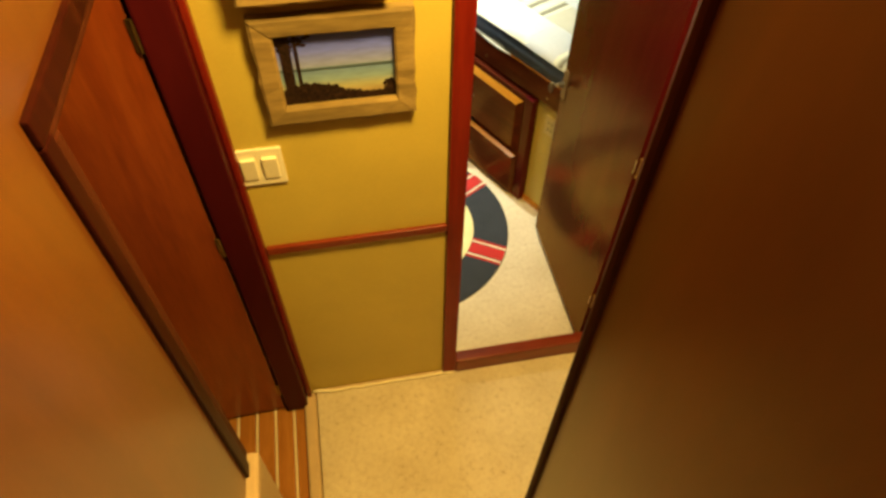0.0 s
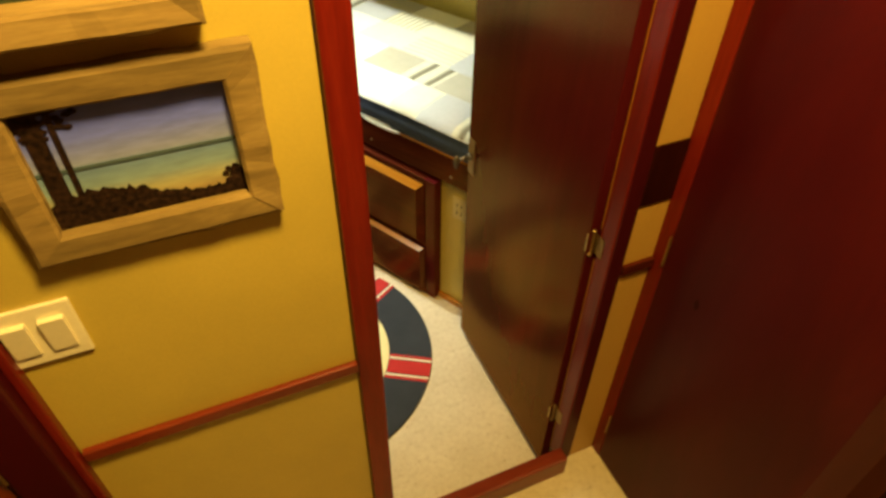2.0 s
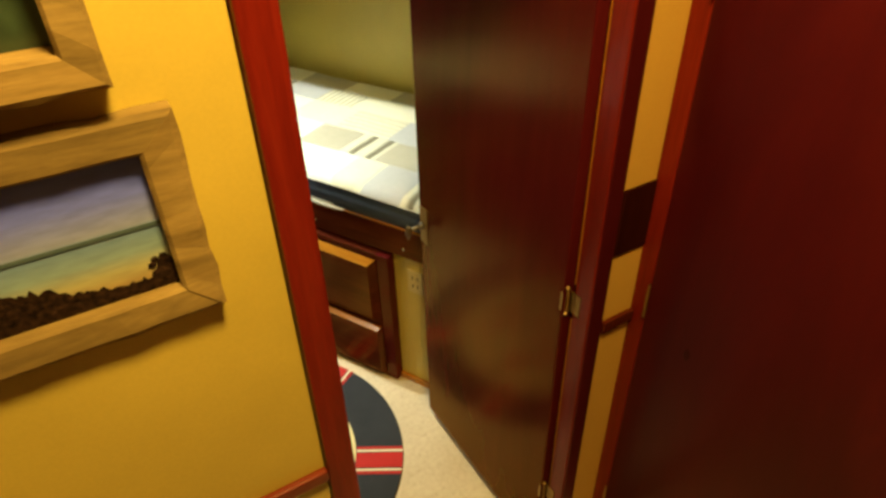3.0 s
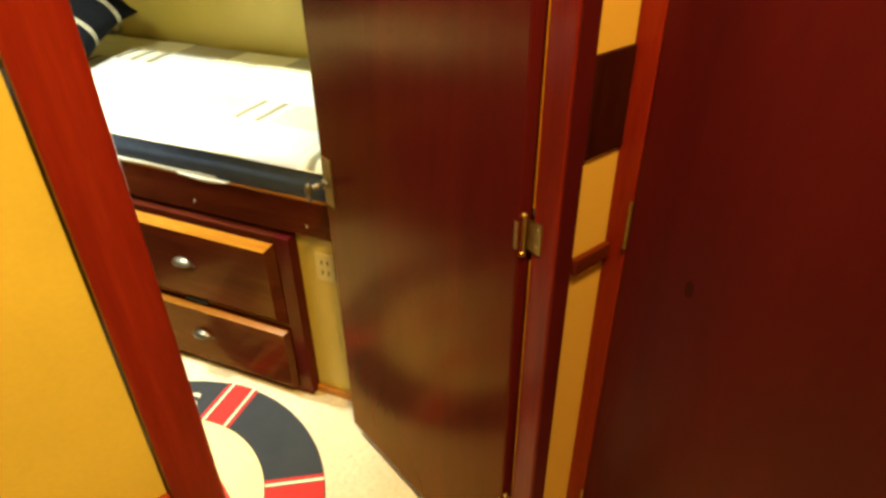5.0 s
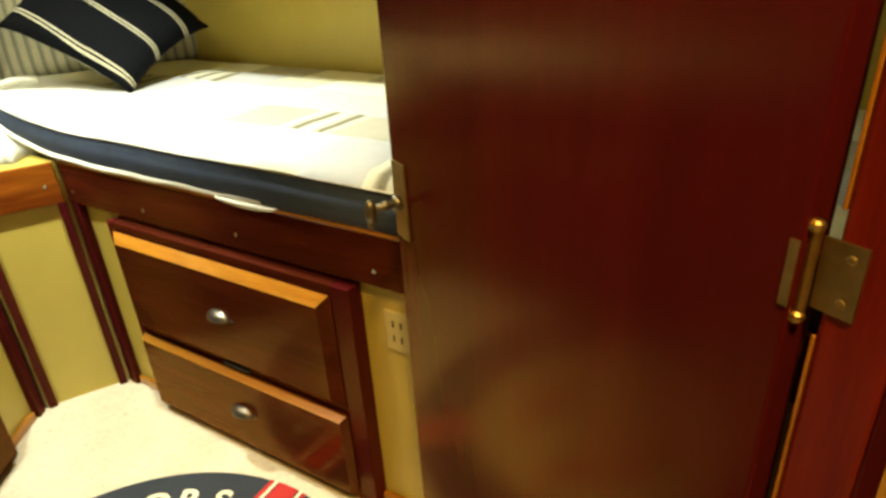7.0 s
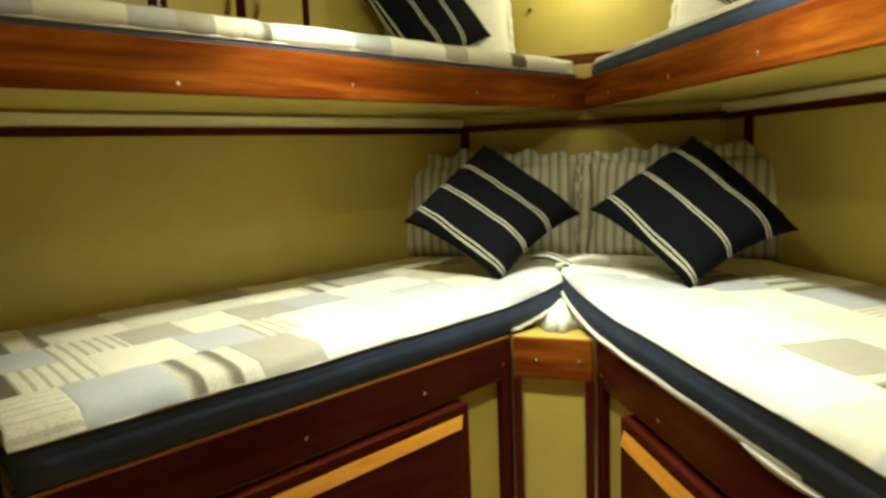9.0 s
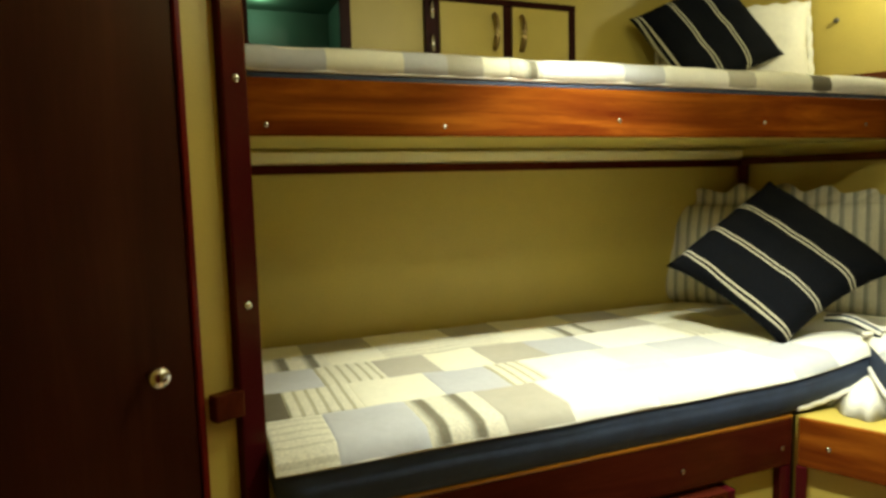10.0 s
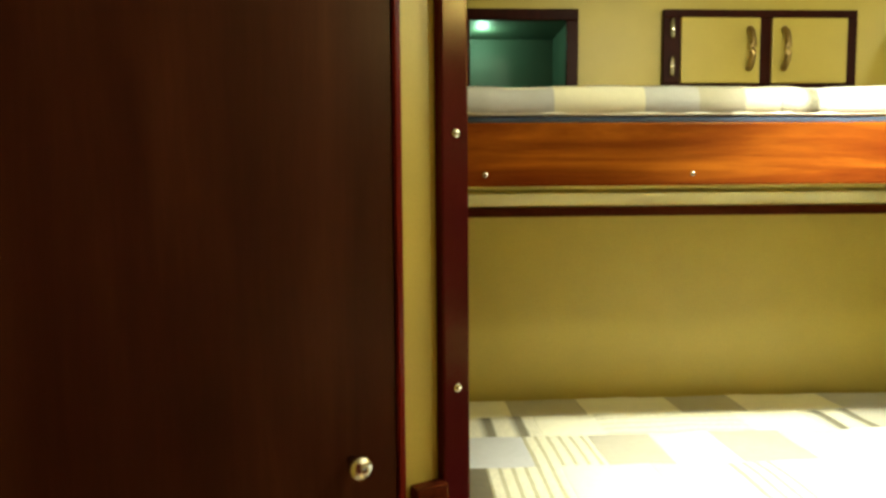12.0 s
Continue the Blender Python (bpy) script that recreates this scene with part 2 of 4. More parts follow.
RUG_CREAM = plain("cream_rug_pile", (0.70, 0.60, 0.30), 0.95, vary=0.06, relief=0.6, fine=300)
RUG_NAVY = plain("charcoal_rug_pile", (0.022, 0.026, 0.034), 0.95, vary=0.2, relief=0.6, fine=300)
RUG_RED = plain("red_rug_pile", (0.42, 0.02, 0.018), 0.95, vary=0.1, relief=0.6, fine=300)
RUG_WHITE = plain("ivory_rug_pile", (0.78, 0.70, 0.50), 0.95, vary=0.05, relief=0.6, fine=300)
DOUBLE = ((0.0, 0), (0.43, 1), (0.466, 0), (0.504, 1), (0.54, 0))
TRIPLE = ((0.0, 0),) + tuple((c + d, k) for c in (0.072, 0.345, 0.620) for d, k in ((-0.020, 1), (-0.007, 0), (0.007, 1), (0.020, 0)))
CUSHION_CLOTH = striped_cloth("navy_cushion_weave", (0.006, 0.0065, 0.0085), (0.62, 0.58, 0.42), "X", 0.42, TRIPLE, 0.21)
CUSHION_CLOTH_B = striped_cloth("navy_cushion_weave_shifted", (0.006, 0.0065, 0.0085), (0.62, 0.58, 0.42), "X", 0.135, DOUBLE, 0.113)
PATCHES = {
    "cream": plain("cream_cotton_patch", (0.78, 0.75, 0.58), 0.9, vary=0.05, relief=0.3, fine=60),
    "white": plain("white_cotton_patch", (0.82, 0.80, 0.70), 0.9, vary=0.04, relief=0.3, fine=60),
    "blue": plain("blue_grey_cotton_patch", (0.50, 0.505, 0.51), 0.9, vary=0.06, relief=0.3, fine=60),
    "taupe": plain("taupe_cotton_patch", (0.45, 0.42, 0.33), 0.9, vary=0.06, relief=0.3, fine=60),
    "dark": plain("dark_brown_cotton_patch", (0.13, 0.11, 0.07), 0.9, vary=0.2, relief=0.3, fine=60),
    "lined": striped_cloth("finely_lined_cotton_patch", (0.80, 0.77, 0.60), (0.52, 0.49, 0.33), "X", 0.026, ((0.0, 0), (0.62, 1), (0.95, 0))),
    "pinstripe": striped_cloth("lengthwise_lined_cotton_patch", (0.80, 0.77, 0.60), (0.64, 0.61, 0.46), "Y", 0.03, ((0.0, 0), (0.7, 1), (0.95, 0))),
    "soft": striped_cloth("soft_striped_cotton_patch", (0.74, 0.71, 0.56), (0.22, 0.20, 0.14), "X", 0.075, ((0.0, 0), (0.35, 1), (0.48, 1), (0.6, 0), (0.8, 0)), 0.02, True),
}
SHAM_CLOTH = striped_cloth("ticking_striped_cotton", (0.70, 0.67, 0.53), (0.36, 0.36, 0.30), "X", 0.036, ((0.0, 0), (0.45, 1), (0.80, 0), (0.86, 1), (0.9, 0)))
SEA_PRINT = sea_picture_material()
DARK_PRINT = plain("dark_green_print", (0.025, 0.045, 0.028), 0.3, vary=0.6, scale=14)
LEAF_PRINT = plain("dark_foliage_print", (0.020, 0.010, 0.007), 0.6, vary=0.9, scale=120)
gloss(LEAF_PRINT, 0.1)
NICHE_GREEN = plain("green_locker_lining", (0.055, 0.07, 0.05), 0.6)
# glowing surface added for the green light in the open locker
GLOW, _nt, _b = node_material("green_glow_pane")
_b.inputs["Base Color"].default_value = (0.2, 0.6, 0.4, 1)
_b.inputs["Emission Color"].default_value = (0.25, 1.0, 0.55, 1)
_b.inputs["Emission Strength"].default_value = 1.6
LAMP_GLASS, _nt, _b = node_material("lit_lamp_glass")
_b.inputs["Base Color"].default_value = (0.9, 0.85, 0.7, 1)
_b.inputs["Emission Color"].default_value = (1.0, 0.85, 0.55, 1)
_b.inputs["Emission Strength"].default_value = 12.0


# ---- helpers of the build ----
def box(bm, x0, y0, z0, x1, y1, z1, bevel=0.0, seg=2):
    made = bmesh.ops.create_cube(bm, size=1.0)["verts"]
    for v in made:
        v.co = Vector((x0 + (v.co.x + 0.5) * (x1 - x0), y0 + (v.co.y + 0.5) * (y1 - y0), z0 + (v.co.z + 0.5) * (z1 - z0)))
    if bevel:
        edges = list({e for v in made for e in v.link_edges})
        bmesh.ops.bevel(bm, geom=edges, offset=bevel, segments=seg, affect="EDGES", profile=0.6)


def prism(bm, outline, z0, z1, m=None):
    """An upright prism over an outline in the xy plane."""
    m = m or Matrix.Identity(4)
    low = [bm.verts.new(m @ Vector((x, y, z0))) for x, y in outline]
    top = [bm.verts.new(m @ Vector((x, y, z1))) for x, y in outline]
    n = len(outline)
    bm.faces.new(low[::-1])
    bm.faces.new(top)
    for i in range(n):
        bm.faces.new((low[i], low[(i + 1) % n], top[(i + 1) % n], top[i]))


def tube(bm, a, b, r, seg=14, r2=None):
    a, b = Vector(a), Vector(b)
    m = Matrix.Translation((a + b) / 2) @ (b - a).to_track_quat("Z", "Y").to_matrix().to_4x4()
    bmesh.ops.create_cone(bm, cap_ends=True, segments=seg, radius1=r, radius2=r if r2 is None else r2, depth=(b - a).length, matrix=m)


def ball(bm, c, r, squash=(1, 1, 1), seg=14):
    bmesh.ops.create_uvsphere(bm, u_segments=seg, v_segments=max(6, seg // 2), radius=r, matrix=Matrix.Translation(c) @ Matrix.Diagonal((*squash, 1)))


def finish(bm, name, material, smooth=False):
    bmesh.ops.recalc_face_normals(bm, faces=bm.faces)
    me = bpy.data.meshes.new(name)
    bm.to_mesh(me)
    bm.free()
    me.materials.append(material)
    if smooth:
        me.polygons.foreach_set("use_smooth", [True] * len(me.polygons))
    return me


def part(name, bm, material, parent=None, label="", smooth=False):
    ob = new(name, finish(bm, name, material, smooth))
    ob.parent = parent
    return tagged(ob, label) if label else ob


def thing(name, m, label, category, group="", kind=""):
    ob = new(name)
    ob.empty_display_size = 0.05
    ob.matrix_world = m
    return tagged(ob, label, category, group, kind)


def boxed(name, material, b, parent=None, bevel=0.0, label=""):
    bm = bmesh.new()
    box(bm, *b, bevel=bevel)
    return part(name, bm, material, parent, label)


def structure(name, material, b, label, bevel=0.0):
    return tagged(boxed(name, material, b, bevel=bevel), label, "", "", "structure")


def sweep(bm, pts, r, seg=10):
    """One round rod along a line of points."""
    rings = []
    for i, p in enumerate(pts):
        d = (pts[min(i + 1, len(pts) - 1)] - pts[max(i - 1, 0)]).normalized()
        m = Matrix.Translation(p) @ d.to_track_quat("Z", "Y").to_matrix().to_4x4()
        rings.append([bm.verts.new(m @ Vector((r * math.cos(2 * math.pi * k / seg), r * math.sin(2 * math.pi * k / seg), 0))) for k in range(seg)])
    for a, b in zip(rings, rings[1:]):
        for k in range(seg):
            bm.faces.new((a[k], a[(k + 1) % seg], b[(k + 1) % seg], b[k]))
    bm.faces.new(rings[0][::-1])
    bm.faces.new(rings[-1])


def screw(parent, at, towards, r=0.006):
    bm = bmesh.new()
    q = Vector(towards).to_track_quat("Z", "Y").to_matrix().to_4x4()
    bmesh.ops.create_uvsphere(bm, u_segments=10, v_segments=6, radius=r, matrix=Matrix.Translation(at) @ q @ Matrix.Diagonal((1, 1, 0.5, 1)))
    return part("screw", bm, CHROME, parent, smooth=True)


# ---- large structure ----
FLOOR2, WALL_Y, CEIL = 0.14, 1.175, 2.12      # passage floor, face of the bulkhead, cabin ceiling
structure("floor_cabin", CARPET, (-1.6, 1.2, -0.06, 2.1, 4.5, 0.0), "beige flecked carpet on the cabin floor")
structure("floor_passage", CARPET, (-0.235, -0.95, 0.04, 1.05, 1.2055, FLOOR2), "beige flecked carpet on the passage floor", 0.008)
bm = bmesh.new()
box(bm, -0.282, 0.30, 0.04, -0.237, 1.172, FLOOR2 + 0.006, 0.014, 3)
tagged(part("trim_carpet_edge", bm, CARPET_EDGE), "tan rolled edge of the passage carpet", "", "", "structure")
structure("wall_bulkhead_port", CREAM, (-1.7, WALL_Y, 0.0, 0.252, 1.235, 2.8), "cream laminate bulkhead with a red wooden rail")
structure("wall_bulkhead_starboard", CREAM_BOUNCE, (0.9145, 1.206, 0.0, 2.1, 1.235, 2.8), "narrow cream laminate bulkhead strip beside the doorway, coloured amber for bounced light")
structure("wall_bulkhead_over_door", CREAM, (0.252, WALL_Y, 2.052, 0.913, 1.235, 2.8), "cream laminate bulkhead above the doorway")
structure("trim_rail_port", RED_TRIM_FLAT, (-0.25, 1.16, 0.986, 0.2535, WALL_Y, 1.013), "thin red varnished wooden wall rail", 0.004)
structure("trim_rail_starboard", MAHOGANY_FLAT, (0.9147, 1.194, 0.968, 1.006, 1.2055, 1.000), "short dark varnished wooden wall rail", 0.004)
structure("trim_plate_starboard", DARK_TRIM, (0.9147, 1.200, 1.175, 1.006, 1.2055, 1.330), "dark mahogany plate on the bulkhead strip", 0.004)

door_frame = thing("door_frame", pose(0, 0, 0), "red varnished wooden frame of the cabin doorway", "door frame", "", "structure")
boxed("jamb", RED_TRIM, (0.254, 1.160, FLOOR2, 0.303, 1.250, 2.05), door_frame, 0.004)
boxed("jamb", RED_TRIM, (0.873, 1.2035, FLOOR2, 0.9135, 1.254, 2.05), door_frame, 0.004)
boxed("jamb_face", MAHOGANY_DARK, (0.875, 1.2005, FLOOR2, 0.914, 1.203, 2.05), door_frame, 0.002, "dark mahogany face of the door post")
# worn post edge; the light it catches is drawn as thin honey strips
boxed("jamb_bead", PALE_WOOD, (0.8738, 1.2545, FLOOR2, 0.878, 1.2575, 0.985), door_frame, 0.0008, "worn door post edge, coloured honey for the light it catches")
boxed("jamb_bead", PALE_WOOD, (0.8738, 1.2545, 1.085, 0.878, 1.2575, 1.98), door_frame, 0.0008, "worn door post edge, coloured honey for the light it catches")
boxed("head", RED_TRIM_FLAT, (0.304, 1.160, 1.99, 0.872, 1.250, 2.05), door_frame, 0.004)
boxed("sill", RED_TRIM_FLAT, (0.304, 1.158, 0.0, 0.872, 1.204, 0.222), door_frame, 0.008, "red varnished raised doorway sill")

structure("wall_passage_port", BROWN_PANEL, (-0.40, -0.95, 0.0, -0.335, 0.600, 2.8), "brown veneer panel beside the steps")
structure("wall_passage_port_over_door", BROWN_PANEL, (-0.40, 0.600, 1.906, -0.335, 1.172, 2.8), "brown veneer panel above the side doorway")
side_frame = thing("door_frame", pose(0, 0, 0), "dark mahogany frame of the side doorway", "door frame", "", "structure")
boxed("jamb", DARK_TRIM, (-0.41, 0.598, 0.862, -0.326, 0.632, 1.886), side_frame, 0.004)
boxed("jamb_stop", RED_BROWN, (-0.40, 0.6325, 0.862, -0.332, 0.664, 1.8655), side_frame, 0.005)
boxed("head", DARK_TRIM, (-0.41, 0.598, 1.887, -0.326, 1.115, 1.926), side_frame, 0.004)
boxed("head_stop", RED_BROWN, (-0.40, 0.6325, 1.866, -0.332, 1.115, 1.8865), side_frame, 0.005)
boxed("jamb", MAHOGANY_DARK, (-0.345, 1.118, 0.12, -0.268, 1.174, 2.4), side_frame, 0.006, "dark red varnished door post")
boxed("jamb_bead", RED_TRIM, (-0.2675, 1.150, 0.12, -0.252, 1.1745, 2.4), side_frame, 0.004, "red varnished bead")
structure("trim_step_plinth", CARPET_EDGE, (-0.41, 0.30, 0.0, -0.305, 0.662, 0.86), "tan carpeted plinth under the side door frame", 0.012)
structure("wall_stair_starboard", BROWN_PANEL, (0.306, -0.95, 0.0, 0.38, 0.4175, 2.8), "brown veneer panel closing the steps")
bm = bmesh.new()
prism(bm, [(0.3055, 0.418), (0.299, 0.4205), (0.2955, 0.427), (0.299, 0.436), (0.311, 0.452), (0.385, 0.470), (0.385, 0.418)], FLOOR2, 2.8)
tagged(part("trim_stair_edge", bm, RED_BROWN), "dark mahogany rounded edge of the stair panel", "", "", "structure")
structure("trim_carpet_lip", CARPET_EDGE, (-0.235, 1.164, FLOOR2 - 0.01, 0.246, 1.174, FLOOR2 + 0.010), "turned-up carpet edge along the bulkhead", 0.004)
structure("wall_passage_starboard", BROWN_PANEL, (1.05, -0.95, 0.0, 1.11, 1.2055, 2.8), "brown veneer passage wall")
structure("wall_behind_steps", BROWN_PANEL, (-1.7, -1.01, 0.0, 2.1, -0.95, 2.8), "brown veneer wall at the top of the steps")
structure("ceiling_passage", CEILING, (-1.7, -1.01, 2.8, 2.1, 1.235, 2.86), "cream passage ceiling")
for i in range(5):
    z = FLOOR2 + 0.225 * (i + 1)
    structure("step", CARPET, (-0.333, 0.20 - 0.2 * i, 0.0, 0.302, 0.40 - 0.2 * i, z), "beige carpeted companionway step", 0.01)

# side room behind the open door
floor_side = thing("floor_side_room", pose(0, 0, 0), "striped teak and holly plank floor of the side room", "floor", "", "structure")
bm = bmesh.new()
box(bm, -1.6, 0.2, 0.0, -0.26, 1.174, 0.104)
part("underfloor", bm, TEAK, floor_side)
x = -0.262
for i in range(16):
    boxed("plank", TEAK, (x - 0.058, 0.2, 0.104, x - 0.002, 1.172, 0.112), floor_side, 0.0)
    boxed("strip", HOLLY, (x - 0.0665, 0.2, 0.104, x - 0.0595, 1.172, 0.1118), floor_side)
    x -= 0.068
structure("wall_side_room", BROWN_PANEL, (-1.66, -0.9, 0.0, -1.6, 1.17, 2.8), "brown veneer wall of the side room")

# cabin shell: hull sides splay towards the bow
A = radians(27.5)
PORT = Matrix(((math.sin(A), -math.cos(A), 0, 0.125), (math.cos(A), math.sin(A), 0, 3.055), (0, 0, 1, 0), (0, 0, 0, 1)))
STAR = Matrix(((math.sin(A), math.cos(A), 0, 0.375), (-math.cos(A), math.sin(A), 0, 3.055), (0, 0, 1, 0), (0, 0, 0, 1)))
SIDES = (("port", PORT, 1, 0.78), ("starboard", STAR, -1, 0.77))


def span(sg, s0, s1):
    return (s0, s1) if sg > 0 else (-s1, -s0)


def side_box(bm, sg, s0, s1, o0, o1, z0, z1, bevel=0.0):
    a, b = span(sg, s0, s1)
    box(bm, a, o0, z0, b, o1, z1, bevel)


structure("ceiling_cabin", CEILING, (-2.0, 1.235, CEIL, 2.6, 4.9, CEIL + 0.06), "cream cabin ceiling")
structure("wall_bow_lower", CREAM, (-0.75, 3.97, 0.0, 1.25, 4.03, 1.4385), "cream panel behind the bunk heads")
structure("wall_bow_upper", CREAM, (-1.1, 4.22, 1.40, 1.6, 4.28, CEIL), "cream panel at the bow above the upper bunks")
structure("trim_bow_upper_batten", MAHOGANY_FLAT, (-0.7, 4.198, 1.650, 1.2, 4.2195, 1.690), "dark mahogany batten at the foot of the upper bow panel", 0.003)
structure("trim_bow_batten_across", MAHOGANY_FLAT, (-0.262, 3.946, 1.372, 0.765, 3.968, 1.400), "dark mahogany batten across the bow panel", 0.003)
structure("trim_bow_batten", MAHOGANY, (-0.272, 3.945, 0.8, -0.238, 3.968, 1.3715), "dark mahogany upright batten on the bow panel", 0.003)
for side, frame_m, sg, width in SIDES:
    shell = thing("wall_hull_" + side, frame_m, "cream laminate hull side with a dark batten", "wall", "", "structure")
    bm = bmesh.new()
    side_box(bm, sg, -2.2, 1.2, width, width + 0.05, 0.0, 1.4385)
    part("lower_panel", bm, CREAM, shell)
    bm = bmesh.new()
    if sg > 0:      # a locker opening goes through the port panel
        side_box(bm, sg, -2.2, -1.115, 1.0, 1.05, 1.40, CEIL)
        side_box(bm, sg, -0.805, 1.6, 1.0, 1.05, 1.40, CEIL)
        side_box(bm, sg, -1.115, -0.805, 1.0, 1.05, 1.955, CEIL)
        side_box(bm, sg, -1.115, -0.805, 1.0, 1.05, 1.40, 1.72)
    else:
        side_box(bm, sg, -2.2, 1.6, 1.0, 1.05, 1.40, CEIL)
    part("upper_panel", bm, CREAM, shell)
    bm = bmesh.new()
    side_box(bm, sg, -1.3, 0.66, width - 0.020, width - 0.001, 1.367, 1.393, 0.004)
    part("batten", bm, MAHOGANY_FLAT, shell, "dark mahogany batten")
    bm = bmesh.new()
    side_box(bm, sg, -1.3, 0.66, width - 0.014, width - 0.001, 1.3932, 1.4285, 0.003)
    part("pale_strip", bm, PALE_BOARD, shell, "pale cream strip above the batten")
    if sg < 0:
        bm = bmesh.new()
        side_box(bm, sg, 0.466, 0.496, width - 0.02, width - 0.001, 0.8, 1.3665, 0.003)
        part("upright_batten", bm, MAHOGANY, shell, "dark mahogany batten")
    bm = bmesh.new()
    side_box(bm, sg, -1.6, 1.3, 0.975, 0.999, 2.016, 2.040, 0.004)
    for v in bm.verts:      # the batten climbs towards the bow
        v.co.z += 0.037 * (sg * v.co.x + 0.466)
    part("cornice_batten", bm, MAHOGANY_FLAT, shell)

# wardrobe wall on the port side
structure("wall_wardrobe_aft", CREAM, (-0.56, 1.235, 0.0, -0.50, 1.362, CEIL), "cream strip beside the wardrobe door")
structure("wall_wardrobe_fore", CREAM, (-0.56, 1.909, 0.0, -0.50, 1.964, CEIL), "narrow cream strip beside the bunk post")
structure("wall_bunk_end_port", CREAM, (-1.75, 1.90, 0.0, -0.562, 1.955, CEIL), "cream panel closing the bunk end")
structure("wall_bunk_end_starboard", CREAM, (1.6, 1.236, 0.0, 2.1, 1.30, CEIL), "cream panel closing the bunk end")
structure("trim_wardrobe_stile_aft", MAHOGANY, (-0.56, 1.363, 0.0, -0.492, 1.385, CEIL), "red varnished wardrobe stile", 0.003)
structure("trim_wardrobe_stile_fore", RED_TRIM, (-0.56, 1.897, 0.0, -0.494, 1.908, CEIL), "red varnished wardrobe stile", 0.003)
bm = bmesh.new()
box(bm, -0.55, 1.386, 0.05, -0.50, 1.8965, 2.0, 0.003)
wardrobe = part("wardrobe_door", bm, BROWN_MAHOGANY)
tagged(wardrobe, "closed dark mahogany wardrobe door with a round knob", "door")
bm = bmesh.new()
tube(bm, (-0.501, 1.824, 1.047), (-0.478, 1.824, 1.047), 0.007)
ball(bm, (-0.468, 1.824, 1.047), 0.018, (0.7, 1, 1), 18)
part("knob", bm, CHROME, wardrobe, "polished chrome knob", True)
for z in (1.50, 1.237):
    bm = bmesh.new()
    box(bm, -0.4995, 1.350, z - 0.032, -0.4965, 1.362, z + 0.032, 0.001)
    tube(bm, (-0.494, 1.3625, z - 0.032), (-0.494, 1.3625, z + 0.032), 0.004)
    part("hinge", bm, PEWTER, wardrobe, "dark metal hinge")
bunk_post = thing("bunk_post", pose(0, 0, 0), "dark mahogany post at the bunk end, with screws", "post")
boxed("post", MAHOGANY, (-0.53, 1.965, 0.0, -0.482, 2.012, CEIL), bunk_post, 0.004)
for z in (1.51, 1.13):
    screw(bunk_post, (-0.482, 1.99, z), (1, 0, 0), 0.0075)
catch = thing("door_catch", pose(0, 0, 0), "small dark wooden block on the cream strip", "door catch")
boxed("block", MAHOGANY_FLAT, (-0.4995, 1.915, 0.944, -0.474, 1.969, 0.99), catch, 0.004)


# ---- doors ----
def lever(parent, y, z, face, out):
    """A rose, a spindle and a small oval turn on the face at x = face."""
    bm = bmesh.new()
    tube(bm, (face, y, z), (face + out * 0.010, y, z), 0.013)
    tube(bm, (face + out * 0.008, y, z), (face + out * 0.044, y, z), 0.0062)
    ball(bm, (face + out * 0.024, y, z), 0.0085)
    part("spindle", bm, PEWTER, parent, "worn metal spindle", True)
    bm = bmesh.new()
    ball(bm, (face + out * 0.049, y, z - 0.004), 0.021, (0.5, 0.5, 1.0), 18)
    ball(bm, (face + out * 0.049, y + 0.002, z - 0.027), 0.006)
    return part("turn_handle", bm, PEWTER, parent, "small oval metal handle", True)


cabin_door = thing("door_cabin", pose(0.855, 1.262, 0.0), "open glossy dark mahogany cabin door", "door", "", "structure")
boxed("leaf", MAHOGANY, (0.0, 0.006, 0.045, 0.034, 0.652, 1.98), cabin_door, 0.003)
boxed("latch_plate", BRASS, (0.006, 0.6521, 0.830, 0.028, 0.655, 0.952), cabin_door, 0.0008, "worn brass latch plate")
boxed("handle_plate", BRASS, (-0.0035, 0.606, 0.828, -0.0002, 0.647, 0.955), cabin_door, 0.0012, "worn brass handle plate")
lever(cabin_door, 0.632, 0.888, -0.003, -1)
lever(cabin_door, 0.632, 0.888, 0.034, 1)
for z in (0.33, 1.037, 1.72):
    bm = bmesh.new()
    box(bm, 0.0155, -0.030, z - 0.028, 0.0178, 0.0005, z + 0.028, 0.0006)
    for dz in (-0.017, 0.017):
        ball(bm, (0.0155, -0.020, z + dz), 0.0038, (0.5, 1, 1), 8)
    part("hinge_plate", bm, BRASS, cabin_door, "worn brass hinge plate")
    bm = bmesh.new()
    tube(bm, (0.011, 0.004, z - 0.032), (0.011, 0.004, z + 0.032), 0.0042)
    box(bm, -0.0018, 0.0065, z - 0.026, -0.0002, 0.014, z + 0.026, 0.0005)
    for dz in (-0.036, 0.036):
        ball(bm, (0.009, 0.004, z + dz), 0.0065, (1, 1, 0.8), 10)
    part("hinge_knuckle", bm, BRASS, cabin_door, "worn brass hinge")

side_door = thing("door_side_room", pose(-0.349, 1.142, 0.0, 0, 0, 2.0), "open red mahogany door to the side room", "door", "", "structure")
boxed("leaf", SIDE_WOOD, (-0.60, -0.012, 0.135, -0.006, 0.022, 1.90), side_door, 0.003)
for z in (0.28, 1.085, 1.7):
    bm = bmesh.new()
    box(bm, -0.012, -0.0155, z - 0.035, 0.0, -0.0125, z + 0.035, 0.001)
    tube(bm, (-0.001, -0.016, z - 0.035), (-0.001, -0.016, z + 0.035), 0.005)
    part("hinge", bm, BRASS, side_door)

